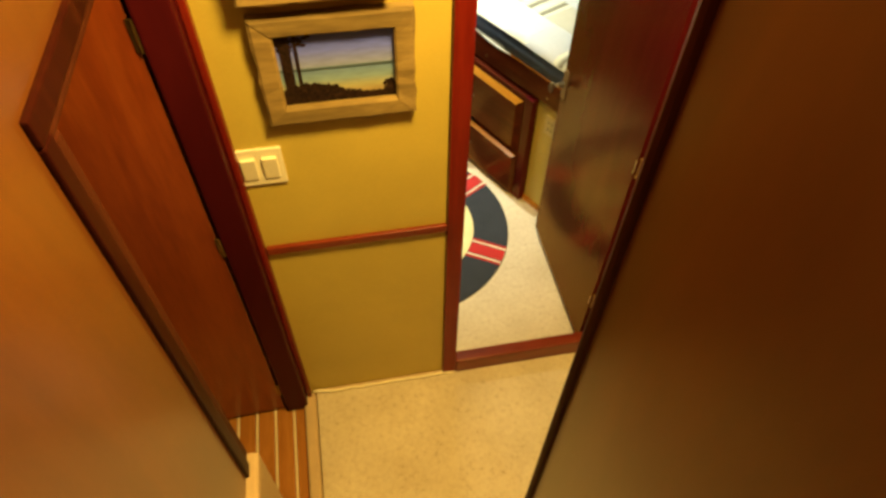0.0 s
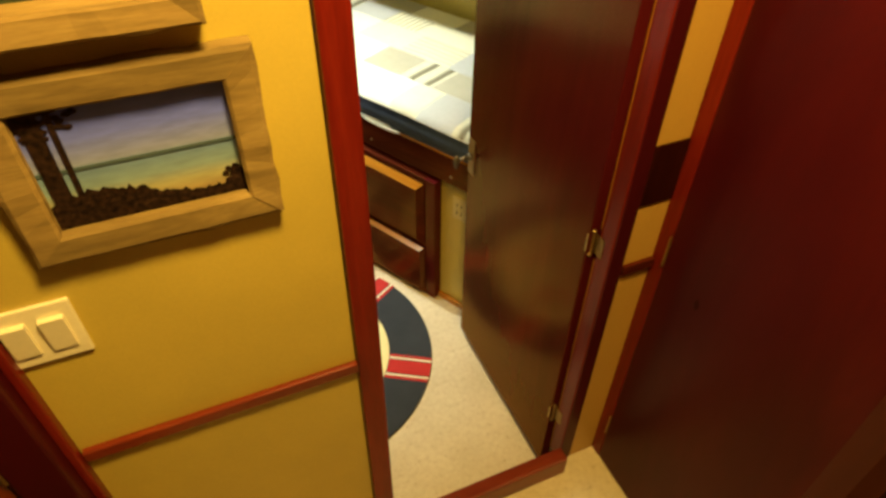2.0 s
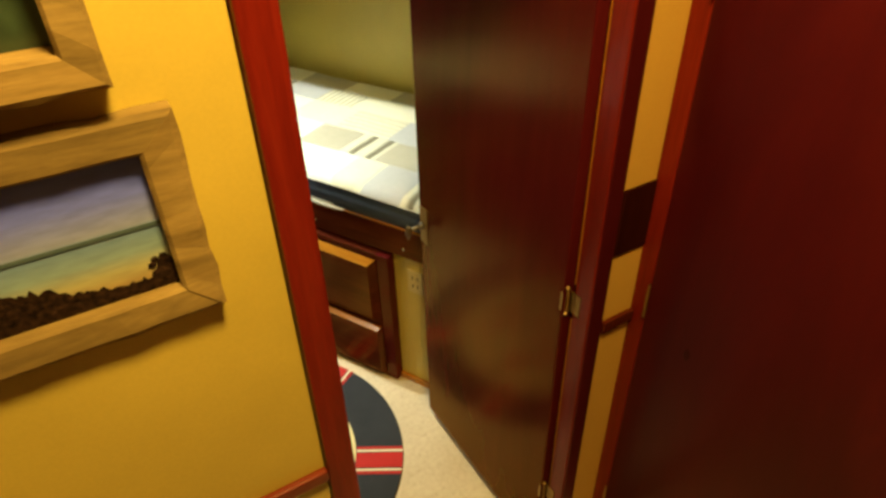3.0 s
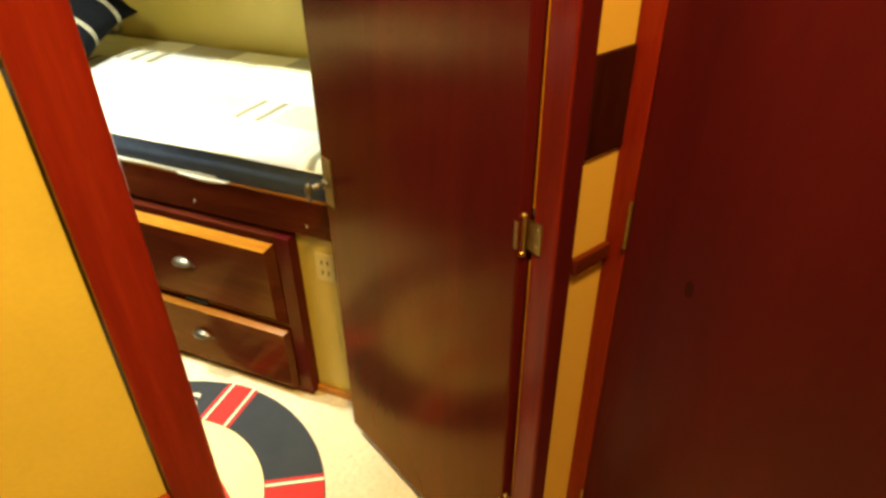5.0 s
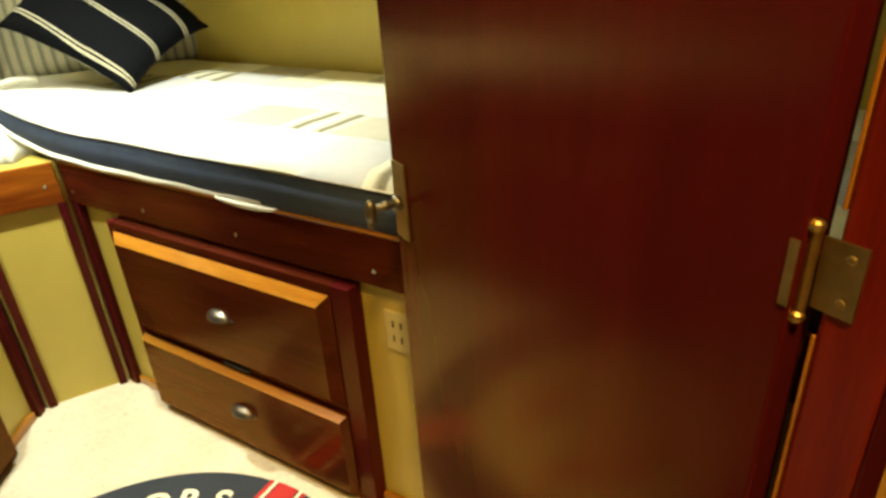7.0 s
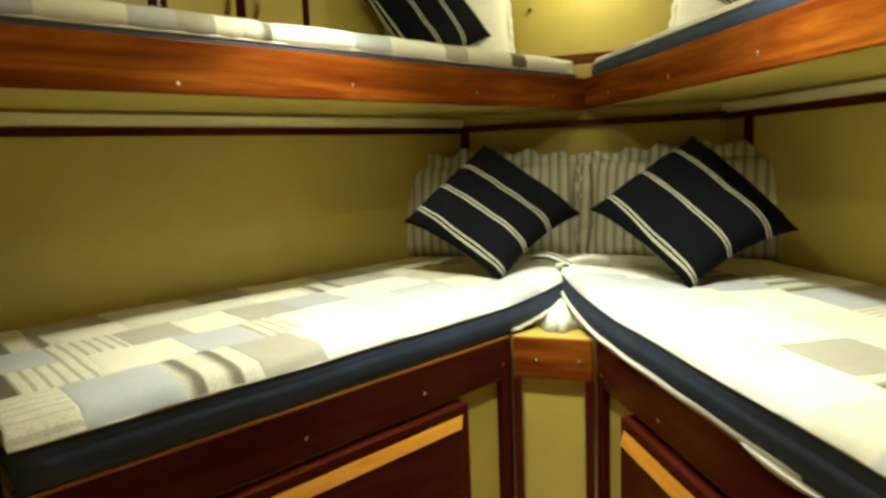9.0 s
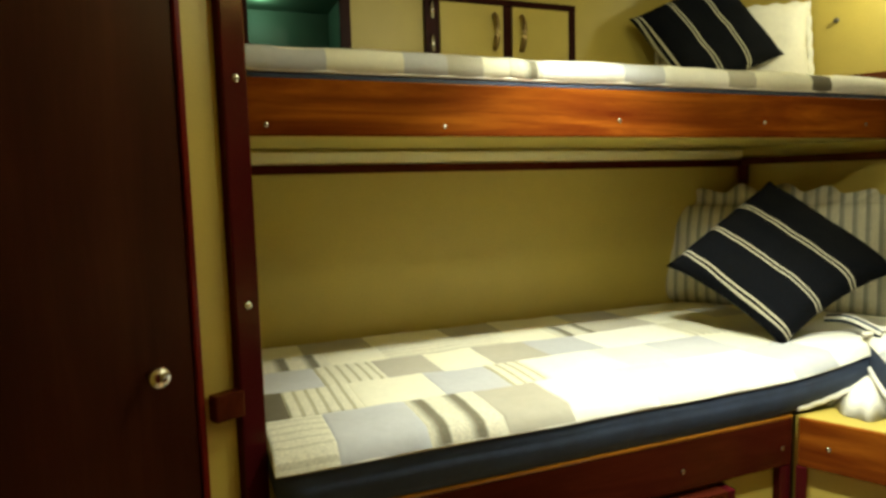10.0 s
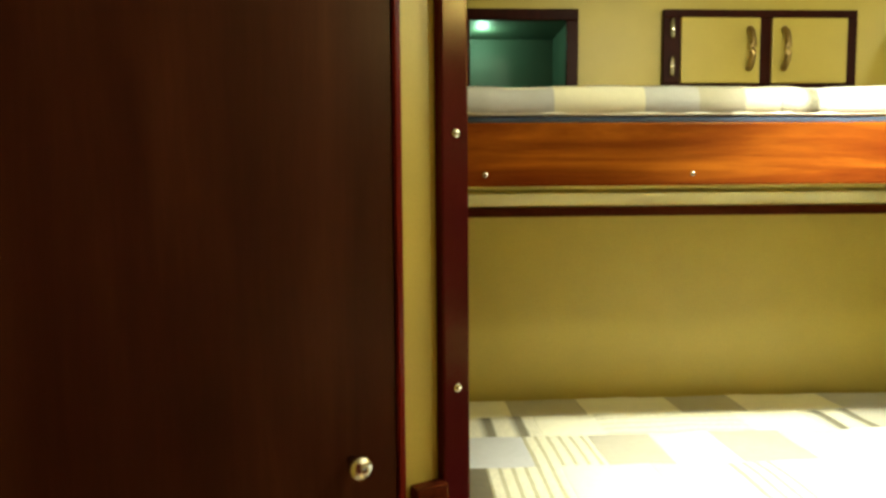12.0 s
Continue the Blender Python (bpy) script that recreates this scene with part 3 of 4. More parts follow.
locker_door = thing("door_passage_starboard", pose(1.0, 1.162, 0.0), "closed dark red mahogany door in the passage", "door", "", "structure")
boxed("jamb", RED_TRIM, (0.002, 0.002, FLOOR2, 0.05, 0.0435, 2.05), locker_door, 0.003, "red varnished door post")
boxed("leaf", MAHOGANY_DARK, (0.0, -0.66, FLOOR2 + 0.012, 0.034, -0.0015, 2.0), locker_door, 0.003)
boxed("jamb", RED_TRIM, (-0.004, -0.70, FLOOR2, 0.05, -0.662, 2.05), locker_door, 0.003)
bm = bmesh.new()
ball(bm, (0.0, -0.122, 0.99), 0.016, (0.02, 0.45, 1.0), 14)
part("dark_mark", bm, DARK_TRIM, locker_door, "dark worn mark on the varnish", True)
for z in (0.33, 1.05, 1.72):
    bm = bmesh.new()
    box(bm, -0.0015, 0.0015, z - 0.043, 0.0018, 0.0045, z + 0.043, 0.0006)
    tube(bm, (-0.0035, 0.0005, z - 0.043), (-0.0035, 0.0005, z + 0.043), 0.0032)
    part("hinge", bm, BRASS, locker_door, "worn brass hinge")


# ---- passage fittings ----
def framed_picture(x0, z0, x1, z1, wide, deep, label):
    """A mitred driftwood box frame with a recessed print; returns the root and the inner rectangle."""
    root = thing("framed_picture", pose(0, 0, 0), label, "picture")
    y = WALL_Y - 0.001
    corners = ((x0, z0), (x1, z0), (x1, z1), (x0, z1))
    inner = ((x0 + wide, z0 + wide), (x1 - wide, z0 + wide), (x1 - wide, z1 - wide), (x0 + wide, z1 - wide))
    rng = random.Random(int(1000 * z0))
    for i in range(4):
        j = (i + 1) % 4
        bm = bmesh.new()
        quad = (corners[i], corners[j], inner[j], inner[i])
        n = 9
        rows = []
        for k in range(n + 1):
            f = k / n
            out = [quad[0][c] + (quad[1][c] - quad[0][c]) * f for c in (0, 1)]
            inn = [quad[3][c] + (quad[2][c] - quad[3][c]) * f for c in (0, 1)]
            wob = 0 if k in (0, n) else rng.uniform(-0.0025, 0.0025)
            front = y - deep + rng.uniform(0, 0.003)
            rows.append([bm.verts.new(p) for p in ((out[0] + wob * (i % 2), y, out[1] + wob * (1 - i % 2)), (out[0] + wob * (i % 2), front + 0.004, out[1] + wob * (1 - i % 2)), (out[0] * 0.85 + inn[0] * 0.15, front, out[1] * 0.85 + inn[1] * 0.15), (inn[0] * 0.9 + out[0] * 0.1, front + 0.001, inn[1] * 0.9 + out[1] * 0.1), (inn[0], front + 0.005, inn[1]), (inn[0], y, inn[1]))])
        for k in range(n):
            for c in range(5):
                bm.faces.new((rows[k][c], rows[k + 1][c], rows[k + 1][c + 1], rows[k][c + 1]))
        for row in (rows[0], rows[n]):
            bm.faces.new(row)
        part("frame_board", bm, DRIFTWOOD, root)
    return root, (inner[0][0], inner[0][1], inner[2][0], inner[2][1]), y


sea, (x0, z0, x1, z1), y = framed_picture(-0.157, 1.437, 0.171, 1.697, 0.043, 0.028, "driftwood framed seaside print with trees at dusk")
boxed("print", SEA_PRINT, (x0 - 0.003, y - 0.006, z0 - 0.003, x1 + 0.003, y - 0.001, z1 + 0.003), sea, 0, "dusk sky over a pale sea")
rng = random.Random(4)
bm = bmesh.new()
pts = [(x0, z0)]
for i in range(41):
    f = i / 40
    hgt = 0.030 + 0.016 * math.sin(f * 5.0 + 0.6) + rng.uniform(-0.006, 0.006)
    pts.append((x0 + (x1 - x0) * f, z0 + max(0.01, hgt) + (0.018 if f > 0.9 else 0) + 0.006 * rng.random()))
pts.append((x1, z0))
prism(bm, [(px, -pz) for px, pz in pts], 0, 0.0012, Matrix.Translation((0, y - 0.007, 0)) @ Matrix.Rotation(radians(-90), 4, "X") @ Matrix.Diagonal((1, 1, -1, 1)))
for px, w in ((x0 + 0.018, 0.022), (x0 + 0.040, 0.007)):
    box(bm, px - w / 2, y - 0.0085, z0 + 0.02, px + w / 2, y - 0.0065, z1)
for i in range(170):      # the hedge along the strand, and a small tree at its end
    f = rng.random()
    top = 0.026 + 0.014 * math.sin(f * 5.0 + 0.6) + (0.026 * rng.random() if f > 0.9 else 0)
    bmesh.ops.create_icosphere(bm, subdivisions=1, radius=rng.uniform(0.003, 0.0055), matrix=Matrix.Translation((x0 + (x1 - x0) * f, y - 0.0082, z0 + max(0.008, top * rng.uniform(0.35, 1.2)))) @ Matrix.Diagonal((1.2, 0.15, 0.9, 1)))
for i in range(110):
    px, pz = x0 + rng.uniform(0, 0.075) * rng.random(), z1 - rng.uniform(0, 0.045) * rng.random()
    bmesh.ops.create_icosphere(bm, subdivisions=1, radius=0.005, matrix=Matrix.Translation((px, y - 0.0075, pz)) @ Matrix.Diagonal((1.4, 0.15, 0.8, 1)))
part("painted_foliage", bm, LEAF_PRINT, sea, "dark foliage and trunks")
bm = bmesh.new()
box(bm, x0, y - 0.0078, z0 + 0.083, x1, y - 0.0066, z0 + 0.0875)
part("painted_shore", bm, plain("blue_shore_print", (0.06, 0.10, 0.13), 0.4), sea)
pic2, (x0, z0, x1, z1), y = framed_picture(-0.165, 1.735, 0.125, 2.04, 0.036, 0.05, "thick driftwood framed dark green print")
boxed("print", DARK_PRINT, (x0 - 0.003, y - 0.006, z0 - 0.003, x1 + 0.003, y - 0.001, z1 + 0.003), pic2)

switch = thing("light_switch", pose(-0.206, WALL_Y, 1.306), "ivory double rocker light switch on the cream wall", "light switch")
boxed("plate", IVORY, (-0.0565, -0.008, -0.0565, 0.0565, -0.0005, 0.0565), switch, 0.003)
for dx in (-0.025, 0.025):
    bm = bmesh.new()
    box(bm, -0.017, -0.006, -0.033, 0.017, 0.004, 0.033, 0.0015)
    bmesh.ops.transform(bm, matrix=Matrix.Translation((dx, -0.009, 0)) @ Matrix.Rotation(radians(5), 4, "X"), verts=bm.verts)
    part("rocker", bm, IVORY, switch)

lip = thing("carpet_edge", pose(0, 0, 0), "pale curled carpet edge along the bulkhead", "carpet")
bm = bmesh.new()
sweep(bm, [Vector((-0.245 + 0.54 * i / 24, 1.160 + 0.006 * noise.noise((i * 0.4, 1, 0)), 0.146 + 0.014 * max(0, 1 - i / 5) + 0.003 * noise.noise((i * 0.6, 4, 0)))) for i in range(25)], 0.0065, 8)
part("curl", bm, HOLLY, lip, "", True)

lampfit = thing("ceiling_light", pose(0.335, 0.56, 2.8), "round lit passage ceiling light", "ceiling light")
bm = bmesh.new()
tube(bm, (0, 0, -0.05), (0, 0, -0.001), 0.11, 32)
part("base", bm, BRASS, lampfit)
bm = bmesh.new()
ball(bm, (0, 0, -0.06), 0.09, (1, 1, 0.35), 24)
part("diffuser", bm, LAMP_GLASS, lampfit, "lit glass", True)
# the third one, at the bow, is only added to go with the fill light
for x, y in ((-0.02, 2.635), (0.52, 2.635), (0.25, 3.98)):
    spot = thing("downlight", pose(x, y, CEIL), "lit recessed cabin downlight with a chrome rim, out of view", "downlight", "cabin downlights")
    bm = bmesh.new()
    tube(bm, (0, 0, -0.012), (0, 0, -0.0005), 0.045, 28)
    part("rim", bm, CHROME, spot)
    bm = bmesh.new()
    ball(bm, (0, 0, -0.014), 0.03, (1, 1, 0.3), 20)
    part("bulb", bm, LAMP_GLASS, spot, "", True)


# ---- bunks ----
def bunk_base(frame_m, sg, width, side):
    root = thing("lower_bunk", frame_m, "cream bunk front with a mahogany lee board and screws", "bunk", "lower bunks")
    bm = bmesh.new()
    side_box(bm, sg, -1.95 if sg < 0 else -1.2, 0.0, 0.02, 0.045, 0.0, 0.75)
    part("front_panel", bm, CREAM, root)
    bm = bmesh.new()
    side_box(bm, sg, -1.95 if sg < 0 else -1.2, 0.0, 0.045, width - 0.002, 0.70, 0.755)
    part("platform", bm, CREAM, root)
    bm = bmesh.new()
    side_box(bm, sg, -1.95 if sg < 0 else -1.2, -0.002, -0.004, 0.0195, 0.637, 0.752, 0.003)
    part("lee_board", bm, MAHOGANY_FLAT, root, "dark mahogany board")
    bm = bmesh.new()
    side_box(bm, sg, -1.95 if sg < 0 else -1.2, -0.002, -0.005, 0.045, 0.7525, 0.7595, 0.003)
    part("board_cap", bm, PALE_WOOD, root, "honey varnished edge")
    bm = bmesh.new()
    side_box(bm, sg, -0.036, -0.004, -0.003, 0.0195, 0.0, 0.636, 0.003)
    part("corner_batten", bm, MAHOGANY, root)
    bm = bmesh.new()
    side_box(bm, sg, -1.95 if sg < 0 else -1.2, -0.04, 0.006, 0.0195, 0.0, 0.028, 0.003)
    part("skirting", bm, PALE_WOOD, root)
    for s in ((-0.032, -0.331, -0.676, -1.03) if sg > 0 else (-0.035, -0.352, -0.695, -1.089)):
        screw(root, (sg * s, -0.004, 0.682 if sg > 0 else 0.672), (0, -1, 0))
    return root


def drawer_unit(frame_m, sg):
    root = thing("drawer_unit", frame_m, "mahogany two-drawer unit with pewter cup pulls", "drawers", "drawer units")
    s0, s1, front = -1.03, -0.195, -0.022
    for name, b in (("stile", (s0, s0 + 0.05, front, 0.0195, 0.008, 0.622)), ("stile", (s1 - 0.022, s1, front, 0.0195, 0.008, 0.622)), ("rail", (s0 + 0.05, s1 - 0.022, front, 0.0195, 0.600, 0.622)), ("rail", (s0 + 0.05, s1 - 0.022, front + 0.004, 0.0195, 0.276, 0.296)), ("rail", (s0 + 0.05, s1 - 0.022, front, 0.0195, 0.008, 0.026))):
        bm = bmesh.new()
        side_box(bm, sg, *b, 0.003)
        part(name, bm, MAHOGANY if name == "stile" else MAHOGANY_FLAT, root)
    for z0, z1 in ((0.298, 0.598), (0.028, 0.274)):
        a, b = span(sg, s0 + 0.052, s1 - 0.024)
        bm = bmesh.new()
        lip, ins = front - 0.002, 0.026 if z0 > 0.1 else 0.011
        outer = [bm.verts.new(p) for p in ((a, lip, z0), (b, lip, z0), (b, lip, z1), (a, lip, z1))]
        back = [bm.verts.new((v.co.x, 0.0195, v.co.z)) for v in outer]
        inner = [bm.verts.new(p) for p in ((a + ins, front - 0.022, z0 + ins), (b - ins, front - 0.022, z0 + ins), (b - ins, front - 0.022, z1 - ins), (a + ins, front - 0.022, z1 - ins))]
        bm.faces.new(inner)
        for i in range(4):
            j = (i + 1) % 4
            bm.faces.new((outer[i], outer[j], inner[j], inner[i]))
            bm.faces.new((back[i], back[j], outer[j], outer[i]))
        drawer = part("drawer_front", bm, MAHOGANY_FLAT, root, "bevelled mahogany drawer front")
        mid, zc = (a + b) / 2 + 0.024, (z0 + z1) / 2 + 0.005
        # paler strip over the top bevel: lamp light on it, put into the colour
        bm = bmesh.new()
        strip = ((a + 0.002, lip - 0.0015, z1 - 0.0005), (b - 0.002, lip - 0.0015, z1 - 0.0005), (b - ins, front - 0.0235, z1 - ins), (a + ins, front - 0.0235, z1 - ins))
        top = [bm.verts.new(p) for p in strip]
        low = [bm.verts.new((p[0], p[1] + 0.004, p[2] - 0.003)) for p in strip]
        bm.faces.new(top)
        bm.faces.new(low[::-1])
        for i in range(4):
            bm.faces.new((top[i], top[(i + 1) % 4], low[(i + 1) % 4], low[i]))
        part("lit_top_bevel", bm, PALE_WOOD, drawer, "mahogany top bevel, coloured honey for the light on it")
        bm = bmesh.new()
        bmesh.ops.create_uvsphere(bm, u_segments=22, v_segments=12, radius=1.0)
        cut = [v for v in bm.verts if v.co.z < -0.25 or v.co.y > 0.05]
        bmesh.ops.delete(bm, geom=cut, context="VERTS")
        bmesh.ops.transform(bm, matrix=Matrix.Translation((mid, front - 0.022, zc)) @ Matrix.Diagonal((0.040, 0.026, 0.023, 1)), verts=bm.verts)
        bmesh.ops.solidify(bm, geom=bm.faces[:], thickness=0.002)
        box(bm, mid - 0.045, front - 0.0245, zc - 0.004, mid + 0.045, front - 0.022, zc + 0.003, 0.001)
        part("cup_pull", bm, PEWTER, drawer, "antique pewter cup pull", True)
        bm = bmesh.new()
        box(bm, mid - 0.045, front - 0.014, z0 - 0.006, mid + 0.045, front - 0.003, z0 + 0.003, 0.001)
        part("finger_notch", bm, BLACK, drawer)
    return root


def outline_ring(poly, step):
    out = []
    for i, p in enumerate(poly):
        q = poly[(i + 1) % len(poly)]
        d = math.dist(p, q)
        n = max(1, round(d / step))
        for k in range(n):
            out.append((p[0] + (q[0] - p[0]) * k / n, p[1] + (q[1] - p[1]) * k / n))
    return out


def inset_poly(pts, d):
    """Offset a convex counter-clockwise outline inwards."""
    n, c = len(pts), Vector((sum(p[0] for p in pts) / len(pts), sum(p[1] for p in pts) / len(pts)))
    out = []
    for i in range(n):
        a, b, e = Vector(pts[i - 1]), Vector(pts[i]), Vector(pts[(i + 1) % n])
        t = ((b - a).normalized() + (e - b).normalized()).normalized()
        nrm = Vector((-t.y, t.x))
        if nrm.dot(c - b) < 0:
            nrm = -nrm
        k = max(0.45, abs(nrm.dot(Vector((-(b - a).normalized().y, (b - a).normalized().x)))))
        out.append(tuple(b + nrm * (d / k)))
    return out


LIFT = [0.0, 0.0, 0.0]


def lift_at(x, y):
    """How far the free corner of a soft slab is pushed up."""
    d = math.hypot(x - LIFT[0], y - LIFT[1])
    return LIFT[2] * max(0.0, 1 - d / 0.42) ** 2


def slab(poly, profile, seed, sway=0.004):
    """A soft slab: rings over the outline by a profile of (inset, z), with a gentle waviness, and a crowned top."""
    ring = outline_ring(poly, 0.05)
    bm = bmesh.new()
    rings = []
    for d, z in profile:
        pts = inset_poly(ring, d) if d else ring
        rings.append([bm.verts.new((x, y, z + lift_at(x, y) * (z - profile[0][1] > -1) + sway * noise.noise((x * 4 + seed, y * 4, 0.3)) * (0 if z == profile[0][1] else 1))) for x, y in pts])
    n = len(ring)
    for r0, r1 in zip(rings, rings[1:]):
        for i in range(n):
            bm.faces.new((r0[i], r0[(i + 1) % n], r1[(i + 1) % n], r1[i]))
    bm.faces.new(rings[-1])
    bm.faces.new(rings[0][::-1])
    return bm


def clip_convex(pts, border):
    """The part of a polygon that lies inside a convex counter-clockwise outline."""
    for i in range(len(border)):
        (ax, ay), (bx, by) = border[i], border[(i + 1) % len(border)]
        side = lambda p: (bx - ax) * (p[1] - ay) - (by - ay) * (p[0] - ax)
        out = []
        for k in range(len(pts)):
            p, q = pts[k], pts[(k + 1) % len(pts)]
            sp, sq = side(p), side(q)
            if sp >= 0:
                out.append(p)
            if (sp >= 0) != (sq >= 0):
                f = sp / (sp - sq)
                out.append((p[0] + (q[0] - p[0]) * f, p[1] + (q[1] - p[1]) * f))
        pts = out
        if len(pts) < 3:
            return []
    return pts


ROW_EDGES = (-0.02, 0.165, 0.33, 0.50, 0.63, 0.78)
PORT_ROWS = (
    "pinstripe -1.09 blue -0.92 soft -0.76 taupe -0.61 white -0.40 cream -0.24 white 0.0 blue 0.14 white 0.6",
    "dark -1.15 lined -1.0 cream -0.82 blue -0.66 lined -0.56 white -0.34 cream -0.18 blue 0.02 cream 0.3 white 0.8",
    "blue -1.05 lined -0.9 taupe -0.76 cream -0.62 taupe -0.46 blue -0.29 white 0.0 lined 0.14 cream 0.9",
    "soft -1.0 cream -0.85 pinstripe -0.5 cream -0.33 soft -0.2 taupe 0.02 cream 0.25 blue 0.42 cream 0.9",
    "cream -1.05 taupe -0.86 cream -0.62 taupe -0.45 cream -0.2 blue 0.0 cream 0.9",
)
STAR_ROWS = (
    "cream -1.62 taupe -1.4 cream -1.2 soft -1.09 blue -0.93 cream -0.8 white -0.55 cream -0.40 white -0.13 white 0.05 blue 0.2 white 0.6",
    "blue -1.7 cream -1.45 lined -1.3 cream -1.1 taupe -0.86 soft -0.70 taupe -0.50 white -0.2 cream 0.0 blue 0.15 white 0.8",
    "taupe -1.6 cream -1.35 taupe -1.2 cream -1.0 blue -0.80 pinstripe -0.55 cream -0.3 white -0.05 blue 0.12 soft 0.26 cream 0.9",
    "cream -1.5 blue -1.3 lined -1.1 cream -0.85 cream -0.5 lined -0.3 blue -0.1 soft 0.1 cream 0.9",
    "cream -1.45 taupe -1.2 cream -0.9 taupe -0.6 cream -0.35 taupe -0.1 cream 0.9",
)


def patchwork(root, sg, pts, z, rows, seed, fall):
    """Puffed cotton patches sewn side by side on the top of a mattress."""
    border = inset_poly(pts, -0.007)
    border_front = min(p[1] for p in border)
    for r, text in enumerate(rows):
        words = text.split()
        s = -1.95
        for kind, end in zip(words[::2], words[1::2]):
            e = float(end)
            a, b = span(sg, s, e)
            quad = [(a, ROW_EDGES[r]), (b, ROW_EDGES[r]), (b, ROW_EDGES[r + 1]), (a, ROW_EDGES[r + 1])]
            s = e
            shape = clip_convex(quad, border)
            if len(shape) < 3:
                continue
            ring = outline_ring(shape, 0.03)
            cx, cy = sum(p[0] for p in ring) / len(ring), sum(p[1] for p in ring) / len(ring)
            bm = bmesh.new()
            loops = []
            for k, h in ((1.0, 0.0012), (0.97, 0.0026), (0.9, 0.0031), (0.75, 0.0036), (0.4, 0.0042), (0.1, 0.0044)):
                loop = []
                for x, y in ring:
                    px, py = cx + (x - cx) * k, cy + (y - cy) * k
                    wave = 0.0045 * noise.noise((px * 4 + seed, py * 4, 0.3)) + 0.003 * noise.noise((px * 13, py * 13, seed))
                    loop.append(bm.verts.new((px, py, z + h + wave + lift_at(px, py) - fall * max(0.0, 1 - (py - border_front) / (0.014 + 0.8 * fall)) ** 2)))
                loops.append(loop)
            n = len(ring)
            for l0, l1 in zip(loops, loops[1:]):
                for i in range(n):
                    bm.faces.new((l0[i], l0[(i + 1) % n], l1[(i + 1) % n], l1[i]))
            bm.faces.new(loops[-1])
            part("patch", bm, PATCHES[kind], root, "", True)


def mattress(frame_m, sg, poly, z0, z1, label, seed, group, roll=0.025, drop=0.018, rows=None):
    pts = [(sg * s, o) for s, o in poly]
    if sg < 0:
        pts = pts[::-1]
    root = thing("mattress", frame_m, label, "mattress", group)
    zb = z1 - drop
    bm = slab(pts, ((0.004, z0), (-0.004, z0 + 0.02), (-0.008, (z0 + zb) / 2), (-0.002, zb - 0.008), (0.012, zb)), seed)
    part("border", bm, NAVY, root, "navy quilted border", True)
    bm = slab(pts, ((-0.002, zb - 0.006), (-0.007, zb - 0.003), (-0.006, zb + 0.001), (0.002, zb + 0.003), (0.010, zb + 0.003)), seed)
    part("piping", bm, WHITE_CLOTH, root, "white piping", True)
    bm = slab(pts, ((0.006, zb), (0.002, zb + 0.010), (0.002, z1 - 0.012), (roll * 0.6, z1 - 0.003), (roll + 0.03, z1)) if not rows else ((0.010, zb - 0.004), (0.014, zb + 0.001), (0.056, z1 - 0.009), (0.08, z1 - 0.012), (0.09, z1 - 0.03)), seed)
    part("quilt", bm, WHITE_CLOTH if rows else QUILT, root, "patchwork cotton quilt top")
    if rows:
        patchwork(root, sg, pts, z1, rows, seed, drop + 0.002)
    return root


def lower_piping(parent, sg, s0, s1, o, z, rise, power):
    """White piping along the lower edge of a border, lifting towards the fold."""
    bm = bmesh.new()
    pts = [Vector((sg * (s0 + (s1 - s0) * i / 24), o - 0.007 + 0.012 * (1 - i / 24), z + rise * (i / 24) ** power + 0.0015 * math.sin(i * 1.3))) for i in range(25)]
    sweep(bm, pts, 0.0075, 8)
    part("lower_piping", bm, WHITE_CLOTH, parent, "white piping", True)


def apex(sg, x, y, fm):
    p = fm.inverted() @ Vector((x, y, 0))
    return (sg * p.x, p.y)


for side, fm, sg, width in SIDES:
    bunk_base(fm, sg, width, side)
    drawer_unit(fm, sg)
    ax = 0.243 if sg > 0 else 0.257
    bowx = -0.47 if sg > 0 else 1.05
    aft = -1.195 if sg > 0 else -1.9
    poly = [(aft, -0.006), (0.262, -0.006), apex(sg, ax, 3.94, fm), (apex(sg, bowx, 3.94, fm)[0], width - 0.03), (aft, width - 0.03)]
    LIFT[:] = [sg * 0.26, 0.0, 0.036 if sg > 0 else 0.055]
    bed = mattress(fm, sg, poly, 0.762, 0.876, "white patchwork mattress with a navy border on the lower bunk", 3 + sg, "lower bunk mattresses", drop=0.030 if sg > 0 else 0.022, rows=PORT_ROWS if sg > 0 else STAR_ROWS)
    LIFT[2] = 0.0
    if sg > 0:
        lower_piping(bed, sg, 0.01, 0.235, -0.006, 0.771, 0.040, 1.5)
    else:
        lower_piping(bed, sg, -0.80, 0.245, -0.006, 0.768, 0.075, 7)

centre = thing("bunk_centre_panel", pose(0, 0, 0), "cream panel between the bunks with a mahogany board", "panel")
boxed("panel", CREAM, (0.128, 3.068, 0.0, 0.372, 3.09, 0.70), centre)
boxed("board", HONEY, (0.140, 3.052, 0.637, 0.360, 3.0675, 0.755), centre, 0.003, "honey mahogany board")
for x in (0.148, 0.352):
    boxed("batten", MAHOGANY, (x - 0.012, 3.050, 0.0, x + 0.012, 3.0675, 0.636), centre, 0.003)
bm = bmesh.new()
prism(bm, [(0.132, 3.06), (0.368, 3.06), (0.25, 3.29)], 0.70, 0.757)
part("shelf", bm, CREAM, centre)
for x in (0.203, 0.325):
    screw(centre, (x, 3.052, 0.692), (0, -1, 0))

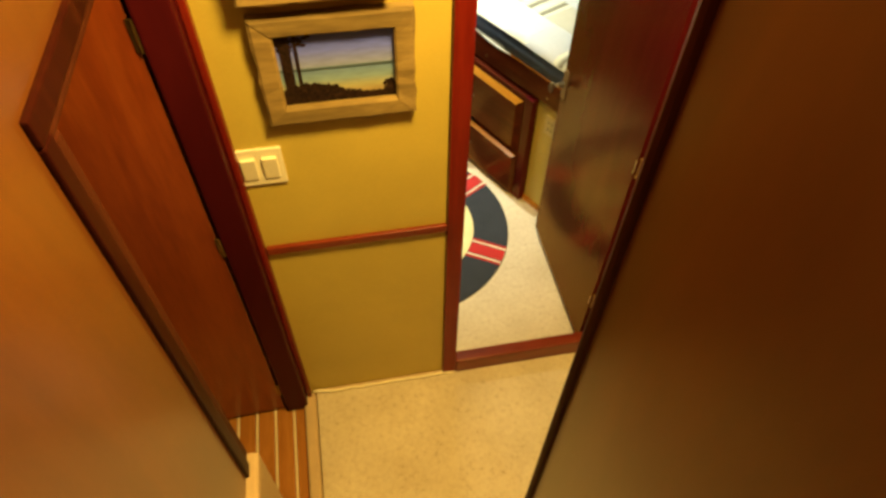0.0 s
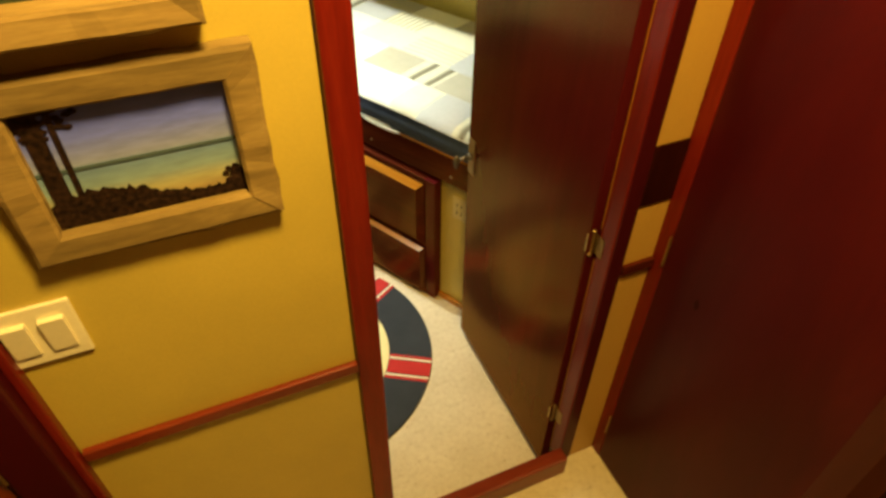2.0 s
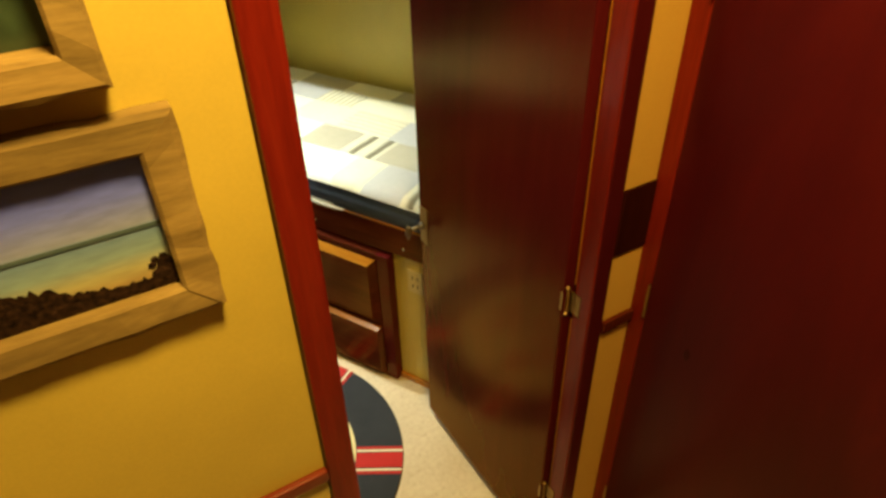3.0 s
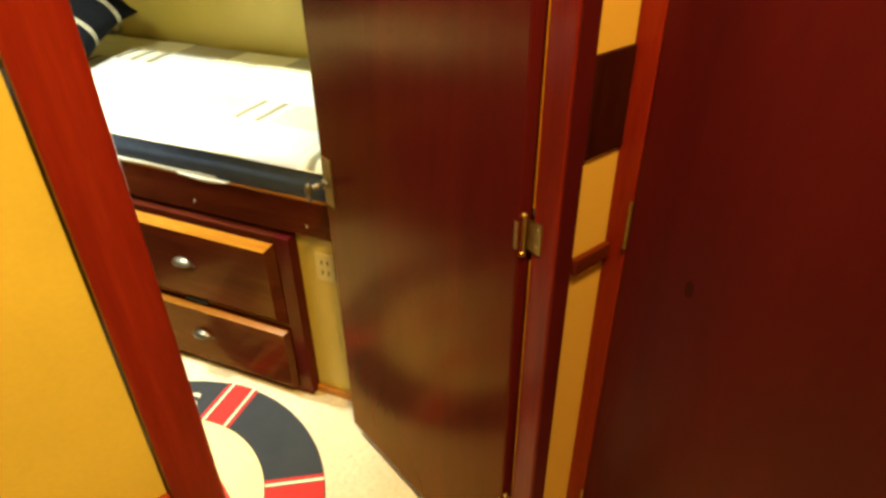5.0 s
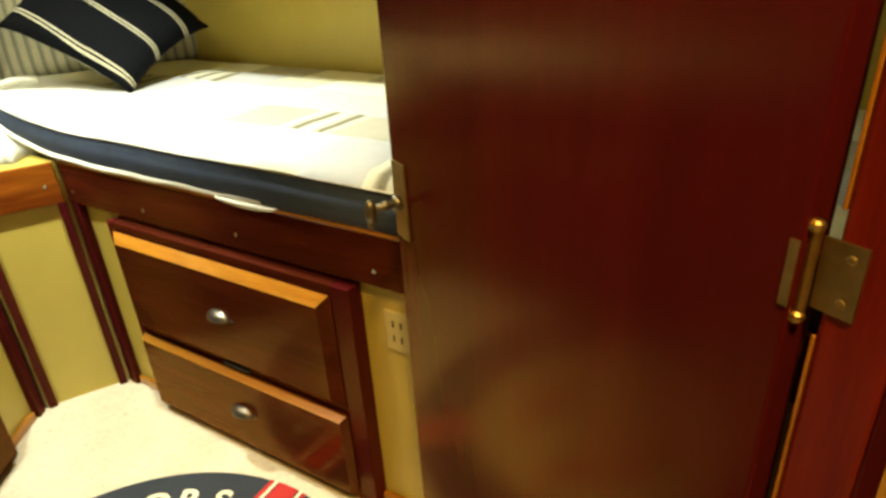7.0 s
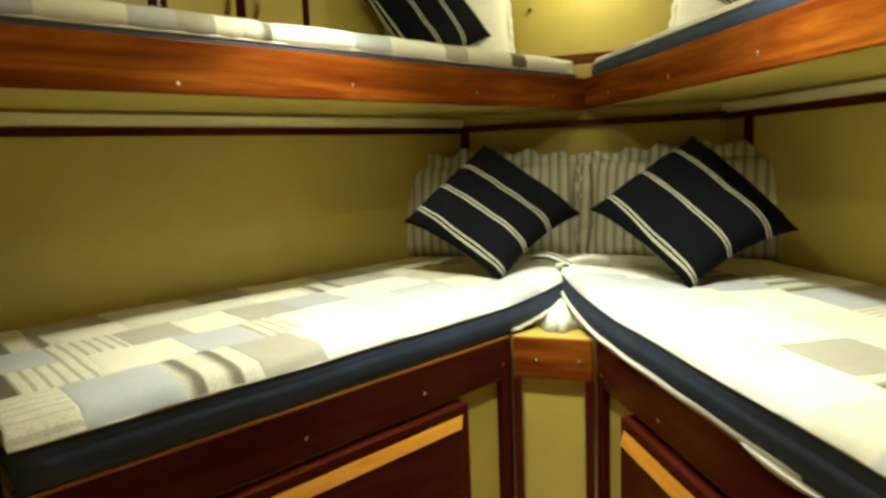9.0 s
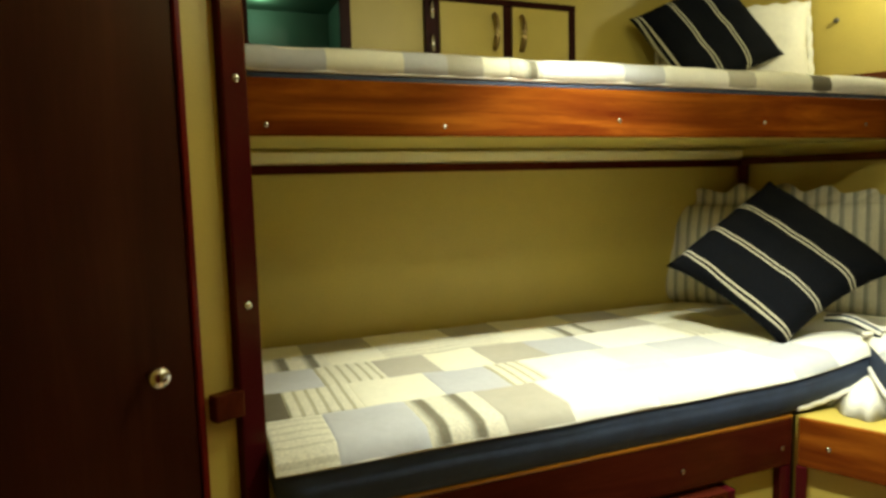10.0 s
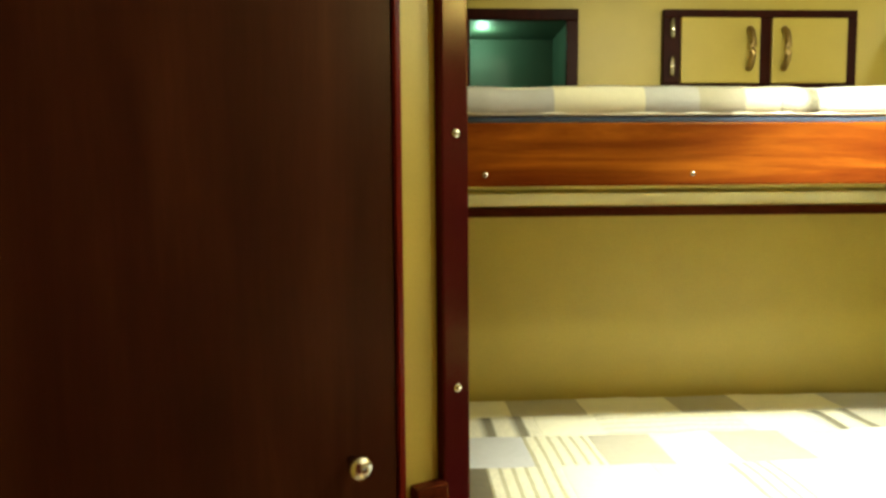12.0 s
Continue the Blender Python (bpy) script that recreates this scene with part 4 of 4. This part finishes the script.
sheet = thing("sheet_fold", STAR, "white sheet fold hanging below the mattress border", "bed sheet")
bm = bmesh.new()
rows = []
for i in range(15):
    f = i / 14
    s, dip = 0.66 + 0.19 * f, 0.013 * math.sin(math.pi * f) ** 0.6
    rows.append([bm.verts.new(p) for p in ((s, -0.006, 0.766), (s, -0.014, 0.764), (s, -0.013, 0.764 - dip), (s, -0.0075, 0.764 - dip))])
for r0, r1 in zip(rows, rows[1:]):
    for c in range(4):
        bm.faces.new((r0[c], r1[c], r1[(c + 1) % 4], r0[(c + 1) % 4]))
part("fold", bm, WHITE_CLOTH, sheet, "", True)

outlet = thing("wall_outlet", STAR, "cream power outlet on the bunk front", "power outlet")
bm = bmesh.new()
box(bm, 1.088, 0.013, 0.478, 1.152, 0.0195, 0.575, 0.002)
part("plate", bm, plain("aged_cream_plastic", (0.50, 0.41, 0.17), 0.4), outlet)
for z in (0.51, 0.545):
    bm = bmesh.new()
    box(bm, 1.108, 0.0115, z - 0.008, 1.112, 0.0128, z + 0.008)
    box(bm, 1.128, 0.0115, z - 0.008, 1.132, 0.0128, z + 0.008)
    part("socket", bm, BLACK, outlet)

for side, fm, sg, width in SIDES:
    root = thing("upper_bunk", fm, "upper bunk with a glossy mahogany lee board", "bunk", "upper bunks")
    aft = -1.2 if sg > 0 else -1.95
    bm = bmesh.new()
    side_box(bm, sg, aft, 0.855, 0.297, 0.322, 1.437, 1.556, 0.004)
    part("lee_board", bm, HONEY, root, "glossy honey mahogany board")
    bm = bmesh.new()
    side_box(bm, sg, aft, 0.95, 0.3225, 1.0, 1.439, 1.475)
    part("platform", bm, CREAM, root)
    for s in ((-1.153, -0.757, -0.276, 0.22, 0.634) if sg > 0 else (-1.1, -0.66, -0.228, 0.184, 0.612)):
        screw(root, (sg * s, 0.297, 1.459 if s < -0.7 else 1.478), (0, -1, 0))
    poly = [(aft, 0.318), (0.80, 0.318), (0.98, 0.60), (0.86, 0.97), (aft, 0.97)]
    upper_bed = mattress(fm, sg, poly, 1.535, 1.628, "white patchwork mattress with navy edge on the upper bunk", 8 + sg, "upper bunk mattresses", 0.02, 0.052 if sg > 0 else 0.02)
    if sg > 0:
        words = "blue -1.02 cream -0.845 blue -0.74 taupe -0.65 cream -0.58 soft -0.49 white -0.25 blue -0.12 white 0.1 taupe 0.2 cream 0.42 dark 0.5 white 0.74".split()
        s = -1.195
        for kind, end in zip(words[::2], words[1::2]):
            bm = bmesh.new()
            n = max(3, round((float(end) - s) / 0.03))
            rows = []
            for i in range(n + 1):
                x = s + (float(end) - s) * i / n
                top = 1.629 + 0.007 * noise.noise((x * 5, 2.0, 0)) + 0.003 * noise.noise((x * 17, 5.0, 0))
                low = 1.571 + 0.006 * noise.noise((x * 4, 9.0, 0))
                puff = 0.003 + 0.0012 * (1 - (2 * i / n - 1) ** 8)
                rows.append([bm.verts.new(p) for p in ((x, 0.345, top + 0.002), (x, 0.322 - puff, top - 0.008), (x, 0.313 - puff, (top + low) / 2), (x, 0.316 - puff, low), (x, 0.33, low))])
            for r0, r1 in zip(rows, rows[1:]):
                for c in range(5):
                    bm.faces.new((r0[c], r1[c], r1[(c + 1) % 5], r0[(c + 1) % 5]))
            part("patch", bm, PATCHES[kind], upper_bed, "", True)
            s = float(end)
boxed("bunk_corner_block", CREAM, (0.203, 3.952, 1.5565, 0.322, 4.02, 1.612), None, 0.010)
tagged(bpy.data.objects["bunk_corner_block"], "small cream block where the upper bunks meet", "bracket")


# ---- bedding ----
def pillow(name, w, h, t, material, label, m, group, ruffle=0.0, seed=1, sag=0.0):
    """A stuffed pillow standing in its local xz plane."""
    root = thing(name, m, label, "pillow" if ruffle else "cushion", group)
    bm = bmesh.new()
    n = 22
    for sgn in (1, -1):
        grid = []
        for i in range(n + 1):
            row = []
            for j in range(n + 1):
                u, v = 2 * i / n - 1, 2 * j / n - 1
                pinch = 1 - 0.07 * (1 - u * u) * abs(v) ** 3
                pinch2 = 1 - 0.07 * (1 - v * v) * abs(u) ** 3
                puff = max(0.0, (1 - u ** 4) * (1 - v ** 4)) ** 0.55
                wr = 0.008 * noise.noise((u * 3 + seed, v * 3, sgn)) * puff
                drop = sag * abs((u - v) / 2) ** 2.5
                row.append(bm.verts.new((u * w / 2 * pinch2 - drop, sgn * (t / 2 * puff) + wr, v * h / 2 * pinch - drop)))
            grid.append(row)
        for i in range(n):
            for j in range(n):
                bm.faces.new((grid[i][j], grid[i + 1][j], grid[i + 1][j + 1], grid[i][j + 1]))
    bmesh.ops.remove_doubles(bm, verts=bm.verts, dist=0.0008)
    part("cover", bm, material, root, "", True)
    if ruffle:
        bm = bmesh.new()
        loop = outline_ring([(-w / 2, -h / 2), (w / 2, -h / 2), (w / 2, h / 2), (-w / 2, h / 2)], 0.012)
        rows = []
        for k, (x, z) in enumerate(loop):
            d = Vector((x, z)).normalized()
            wave = math.sin(k * 1.15) * 0.008
            reach = ruffle * (0.85 + 0.25 * math.sin(k * 0.7 + seed))
            rows.append([bm.verts.new(p) for p in ((x * 0.94, 0.003, z * 0.94), (x + d.x * reach, wave + 0.002, z + d.y * reach), (x + d.x * reach, wave - 0.002, z + d.y * reach), (x * 0.94, -0.003, z * 0.94))])
        for k in range(len(rows)):
            r0, r1 = rows[k], rows[(k + 1) % len(rows)]
            for c in range(3):
                bm.faces.new((r0[c], r0[c + 1], r1[c + 1], r1[c]))
        part("ruffle", bm, material, root, "ruffled edge", True)
    return root


pillow("bed_pillow", 0.79, 0.38, 0.13, SHAM_CLOTH, "striped ticking pillow with a ruffled edge, standing at the bow", pose(-0.148, 3.79, 1.055, -12, 0, 9), "striped pillows", 0.06, 1)
pillow("bed_pillow", 0.79, 0.38, 0.13, SHAM_CLOTH, "striped ticking pillow with a ruffled edge, standing at the bow", pose(0.645, 3.79, 1.055, -12, 0, -8), "striped pillows", 0.055, 5)
def on_corner(centre, right, up):
    """A square standing on one corner, by the directions of its two diagonals."""
    u = Vector(up).normalized()
    r = Vector(right)
    r = (r - u * r.dot(u)).normalized()
    x, z = (r + u).normalized(), (u - r).normalized()
    y = z.cross(x)
    return Matrix(((x.x, y.x, z.x, centre[0]), (x.y, y.y, z.y, centre[1]), (x.z, y.z, z.z, centre[2]), (0, 0, 0, 1)))


pillow("cushion", 0.42, 0.42, 0.13, CUSHION_CLOTH, "navy cushion with cream woven stripes set on its corner", on_corner((-0.005, 3.405, 1.097), (0.525, 0.195, 0.01), (-0.135, 0.375, 0.42)), "navy cushions", 0, 2, 0.03)
pillow("cushion", 0.42, 0.42, 0.13, CUSHION_CLOTH_B, "navy cushion with cream woven stripes set on its corner", on_corner((0.623, 3.388, 1.094), (0.56, 0.06, -0.048), (0.02, 0.40, 0.418)), "navy cushions", 0, 7, 0.036)
pillow("bed_pillow", 0.55, 0.36, 0.13, WHITE_CLOTH, "white pillow on the upper bunk", pose(-0.32, 4.0, 1.80, -16, 0, 25), "white pillows", 0.001, 3)
pillow("bed_pillow", 0.55, 0.36, 0.13, WHITE_CLOTH, "white pillow on the upper bunk", pose(0.82, 4.0, 1.80, -16, 0, -25), "white pillows", 0.001, 4)
pillow("cushion", 0.40, 0.40, 0.12, CUSHION_CLOTH, "navy cushion with cream woven stripes on the upper bunk", pose(-0.36, 3.84, 1.84, -22, 0, 40) @ pose(0, 0, 0, 0, -28, 0), "upper navy cushions", 0, 9)
pillow("cushion", 0.40, 0.40, 0.12, CUSHION_CLOTH, "navy cushion with cream woven stripes on the upper bunk", pose(0.92, 3.72, 1.83, -22, 0, -36) @ pose(0, 0, 0, 0, -50, 0), "upper navy cushions", 0, 6)


# ---- lockers over the port upper bunk ----
niche = thing("open_locker", PORT, "open green-lined locker with a mahogany frame", "locker")
for b in ((-1.235, -0.805, 1.30, 1.32, 1.72, 1.955), (-1.255, -1.235, 1.0505, 1.32, 1.70, 1.975), (-0.805, -0.785, 1.0505, 1.32, 1.70, 1.975), (-1.235, -0.805, 1.0505, 1.30, 1.70, 1.72), (-1.235, -0.805, 1.0505, 1.30, 1.955, 1.975)):
    bm = bmesh.new()
    side_box(bm, 1, *b)
    part("lining", bm, NICHE_GREEN, niche, "green lining")
for b in ((-1.14, -1.116, 1.72, 1.9325), (-0.834, -0.798, 1.72, 1.9325), (-1.14, -0.798, 1.933, 1.966), (-1.14, -0.798, 1.70, 1.7195)):
    bm = bmesh.new()
    side_box(bm, 1, b[0], b[1], 0.984, 0.9995, b[2], b[3], 0.003)
    part("frame_bar", bm, DARK_TRIM, niche)
# added glowing pane at the hidden end of the locker
boxed("glow_pane", GLOW, (-1.2345, 1.10, 1.80, -1.228, 1.26, 1.92), niche, 0.003, "added green glowing pane, hidden from view")
book = boxed("book", plain("pale_cover", (0.45, 0.5, 0.45), 0.4), (-1.13, 1.06, 1.7201, -0.93, 1.20, 1.742), None, 0.003)
book.matrix_world = PORT
tagged(book, "pale book lying in the open locker", "book")
book2 = boxed("book", plain("teal_cover", (0.04, 0.32, 0.22), 0.4), (-1.12, 1.07, 1.7423, -0.95, 1.19, 1.757), None, 0.003)
book2.matrix_world = PORT
tagged(book2, "teal book lying on a pale book", "book")

cab = thing("wall_locker", PORT, "cream two-door locker with a mahogany frame and bow handles", "locker")
for b in ((-0.546, -0.494, 1.752, 1.9425), (-0.256, -0.220, 1.752, 1.9425), (0.010, 0.042, 1.752, 1.9425), (-0.546, 0.042, 1.943, 1.966), (-0.546, 0.042, 1.730, 1.7518)):
    bm = bmesh.new()
    side_box(bm, 1, b[0], b[1], 0.982, 0.9995, b[2], b[3], 0.003)
    part("frame_bar", bm, DARK_TRIM, cab)
for a, b, h in ((-0.4935, -0.2565, -0.291), (-0.2195, 0.0095, -0.186)):
    bm = bmesh.new()
    side_box(bm, 1, a, b, 0.978, 0.9995, 1.7525, 1.942, 0.003)
    leaf = part("locker_door", bm, CREAM, cab, "cream locker door")
    bm = bmesh.new()
    pts = [Vector((h, 0.976 - 0.026 * math.sin(math.pi * i / 10) ** 0.6, 1.792 + 0.118 * i / 10)) for i in range(11)]
    sweep(bm, pts, 0.009, 10)
    part("bow_handle", bm, BRASS, leaf, "old brass bow handle", True)
for z in (1.80, 1.91):
    bm = bmesh.new()
    tube(bm, (-0.521, 0.978, z - 0.028), (-0.521, 0.978, z + 0.028), 0.007)
    part("hinge", bm, CHROME, cab, "chrome hinge", True)

# ---- rug ----
rug = thing("round_rug", pose(0.225, 2.05, 0.0), "round life-ring rug in charcoal, red and cream", "rug")
R0, R1 = 0.348, 0.518


bm = bmesh.new()
bmesh.ops.create_cone(bm, cap_ends=True, segments=96, radius1=R1, radius2=R1 - 0.003, depth=0.009, matrix=Matrix.Translation((0, 0, 0.0045)))
part("border", bm, RUG_NAVY, rug, "charcoal border")
bm = bmesh.new()
bmesh.ops.create_cone(bm, cap_ends=True, segments=80, radius1=R0, radius2=R0 - 0.002, depth=0.010, matrix=Matrix.Translation((0, 0, 0.0056)))
part("centre", bm, RUG_CREAM, rug, "cream centre")


def band(angle, off, w, z0, z1, material, name):
    """A straight stripe across the ring, clipped to its two circles."""
    bm = bmesh.new()
    n = 6
    low = []
    for k in range(n + 1):
        e = off - w / 2 + w * k / n
        low.append(((R0 * R0 - e * e) ** 0.5, (R1 * R1 - e * e) ** 0.5, e))
    outline = [(p[0] + 0.001, p[2]) for p in low] + [(p[1] - 0.002, p[2]) for p in reversed(low)]
    prism(bm, outline, z0, z1, Matrix.Rotation(angle, 4, "Z"))
    part(name, bm, material, rug)


for k in (31, 149, 211, 329):
    band(radians(k), 0.0, 0.062, 0.0086, 0.0108, RUG_RED, "red_stripe")
    band(radians(k), 0.040, 0.008, 0.0086, 0.0106, RUG_WHITE, "white_line")
    band(radians(k), -0.040, 0.008, 0.0086, 0.0106, RUG_WHITE, "white_line")
    for off in (0.052, -0.052):
        band(radians(k), off, 0.011, 0.0086, 0.0104, RUG_RED, "red_line")
for i, ch in enumerate("ANCHORS"):
    ang = radians(117.5 - 11.5 * i)
    curve = bpy.data.curves.new("letter", "FONT")
    curve.body, curve.size, curve.extrude, curve.align_x, curve.align_y, curve.offset = ch, 0.098, 0.0008, "CENTER", "CENTER", 0.002
    curve.materials.append(RUG_WHITE)
    letter = new("letter", curve)
    letter.parent = rug
    letter.matrix_local = pose(0.417 * math.cos(ang), 0.417 * math.sin(ang), 0.0098, 0, 0, math.degrees(ang) - 90)
bm = bmesh.new()
for i in range(24):
    a0, a1 = radians(200 + 140 * i / 24), radians(200 + 140 * (i + 1) / 24)
    prism(bm, [(0.17 * math.cos(a0), 0.17 * math.sin(a0)), (0.21 * math.cos(a0), 0.21 * math.sin(a0)), (0.21 * math.cos(a1), 0.21 * math.sin(a1)), (0.17 * math.cos(a1), 0.17 * math.sin(a1))], 0.0100, 0.0122)
for sgn in (1, -1):
    prism(bm, [(sgn * 0.13, -0.06), (sgn * 0.25, -0.07), (sgn * 0.225, 0.04)], 0.0100, 0.0123)
prism(bm, [(-0.026, -0.20), (0.026, -0.20), (0.020, 0.18), (-0.020, 0.18)], 0.0100, 0.0121)
for sgn in (1, -1):
    prism(bm, [(0, 0.135), (sgn * 0.14, 0.146), (sgn * 0.14, 0.166), (0, 0.162)][::sgn], 0.0100, 0.0124)
for sgn in (1, -1):
    tube(bm, (sgn * 0.145, 0.157, 0.0100), (sgn * 0.145, 0.157, 0.0125), 0.021, 16)
for i in range(20):
    a0, a1 = 2 * math.pi * i / 20, 2 * math.pi * (i + 1) / 20
    prism(bm, [(0.026 * math.cos(a0), 0.205 + 0.026 * math.sin(a0)), (0.044 * math.cos(a0), 0.205 + 0.044 * math.sin(a0)), (0.044 * math.cos(a1), 0.205 + 0.044 * math.sin(a1)), (0.026 * math.cos(a1), 0.205 + 0.026 * math.sin(a1))], 0.0100, 0.0120)
bmesh.ops.rotate(bm, cent=(0, 0, 0), matrix=Matrix.Rotation(radians(-15), 3, "Z"), verts=bm.verts)
part("anchor_motif", bm, RUG_RED, rug, "red anchor motif")


# ---- white sheet hanging in the gap between the lower mattresses ----
drape = thing("bed_sheet", pose(0, 0, 0), "white crumpled sheet hanging between the two mattresses", "bed sheet")
bm = bmesh.new()
rows = []
for i in range(19):
    f = i / 18
    low = Vector((0.175 + 0.155 * f, 3.135 + 0.03 * math.cos(f * math.pi * 2) + 0.010 * math.sin(f * 17), 0.7585))
    high = Vector((0.235 + 0.035 * f, 3.30, 0.845))
    mid = low.lerp(high, 0.5) + Vector((0, -0.010 + 0.010 * math.sin(f * 17 + 0.6), -0.004))
    rows.append([bm.verts.new(p) for p in (low, mid, high, high + Vector((0, 0.006, 0)), mid + Vector((0, 0.008, 0)), low + Vector((0, 0.006, 0)))])
for r0, r1 in zip(rows, rows[1:]):
    for c in range(6):
        bm.faces.new((r0[c], r1[c], r1[(c + 1) % 6], r0[(c + 1) % 6]))
bm.faces.new(rows[0])
bm.faces.new(rows[-1][::-1])
part("sheet", bm, WHITE_CLOTH, drape, "", True)

# ---- folded quilt edges where the lower mattresses meet ----
fold = thing("quilt_fold", pose(0, 0, 0), "folded quilt corners with white piping between the lower mattresses", "quilt")
for sgn, lift in ((1, 0.0), (-1, 0.006)):
    bm = bmesh.new()
    rows = []
    for i in range(17):
        f = i / 16
        x = 0.25 + sgn * (0.13 - 0.15 * f)
        y = 3.44 - 0.13 * f + 0.015 * math.sin(f * 5)
        z = 0.924 + lift + 0.010 * math.sin(math.pi * f)
        rows.append([bm.verts.new(p) for p in ((x, y - 0.022, z - 0.012), (x, y - 0.018, z + 0.002), (x, y + 0.018, z + 0.003), (x, y + 0.023, z - 0.012))])
    for r0, r1 in zip(rows, rows[1:]):
        for c in range(4):
            bm.faces.new((r0[c], r1[c], r1[(c + 1) % 4], r0[(c + 1) % 4]))
    bm.faces.new(rows[0])
    bm.faces.new(rows[-1][::-1])
    part("fold", bm, WHITE_CLOTH if sgn > 0 else NAVY, fold, "folded quilt border", True)
    for dy, dz in ((-0.021, 0.0), (0.021, 0.001)):
        bm = bmesh.new()
        pts = [Vector((0.25 + sgn * (0.13 - 0.15 * i / 16), 3.44 - 0.13 * i / 16 + 0.015 * math.sin(i / 16 * 5) + dy, 0.924 + lift + 0.010 * math.sin(math.pi * i / 16) + dz)) for i in range(17)]
        sweep(bm, pts, 0.005, 8)
        part("fold_piping", bm, WHITE_CLOTH, fold, "white piping", True)

knob = thing("locker_knob", pose(-0.012, 4.22, 1.895), "small dark round knob on the bow panel", "knob")
bm = bmesh.new()
tube(bm, (0, 0, 0), (0, -0.014, 0), 0.005)
ball(bm, (0, -0.018, 0), 0.010, (1, 0.7, 1))
part("knob", bm, PEWTER, knob, "", True)
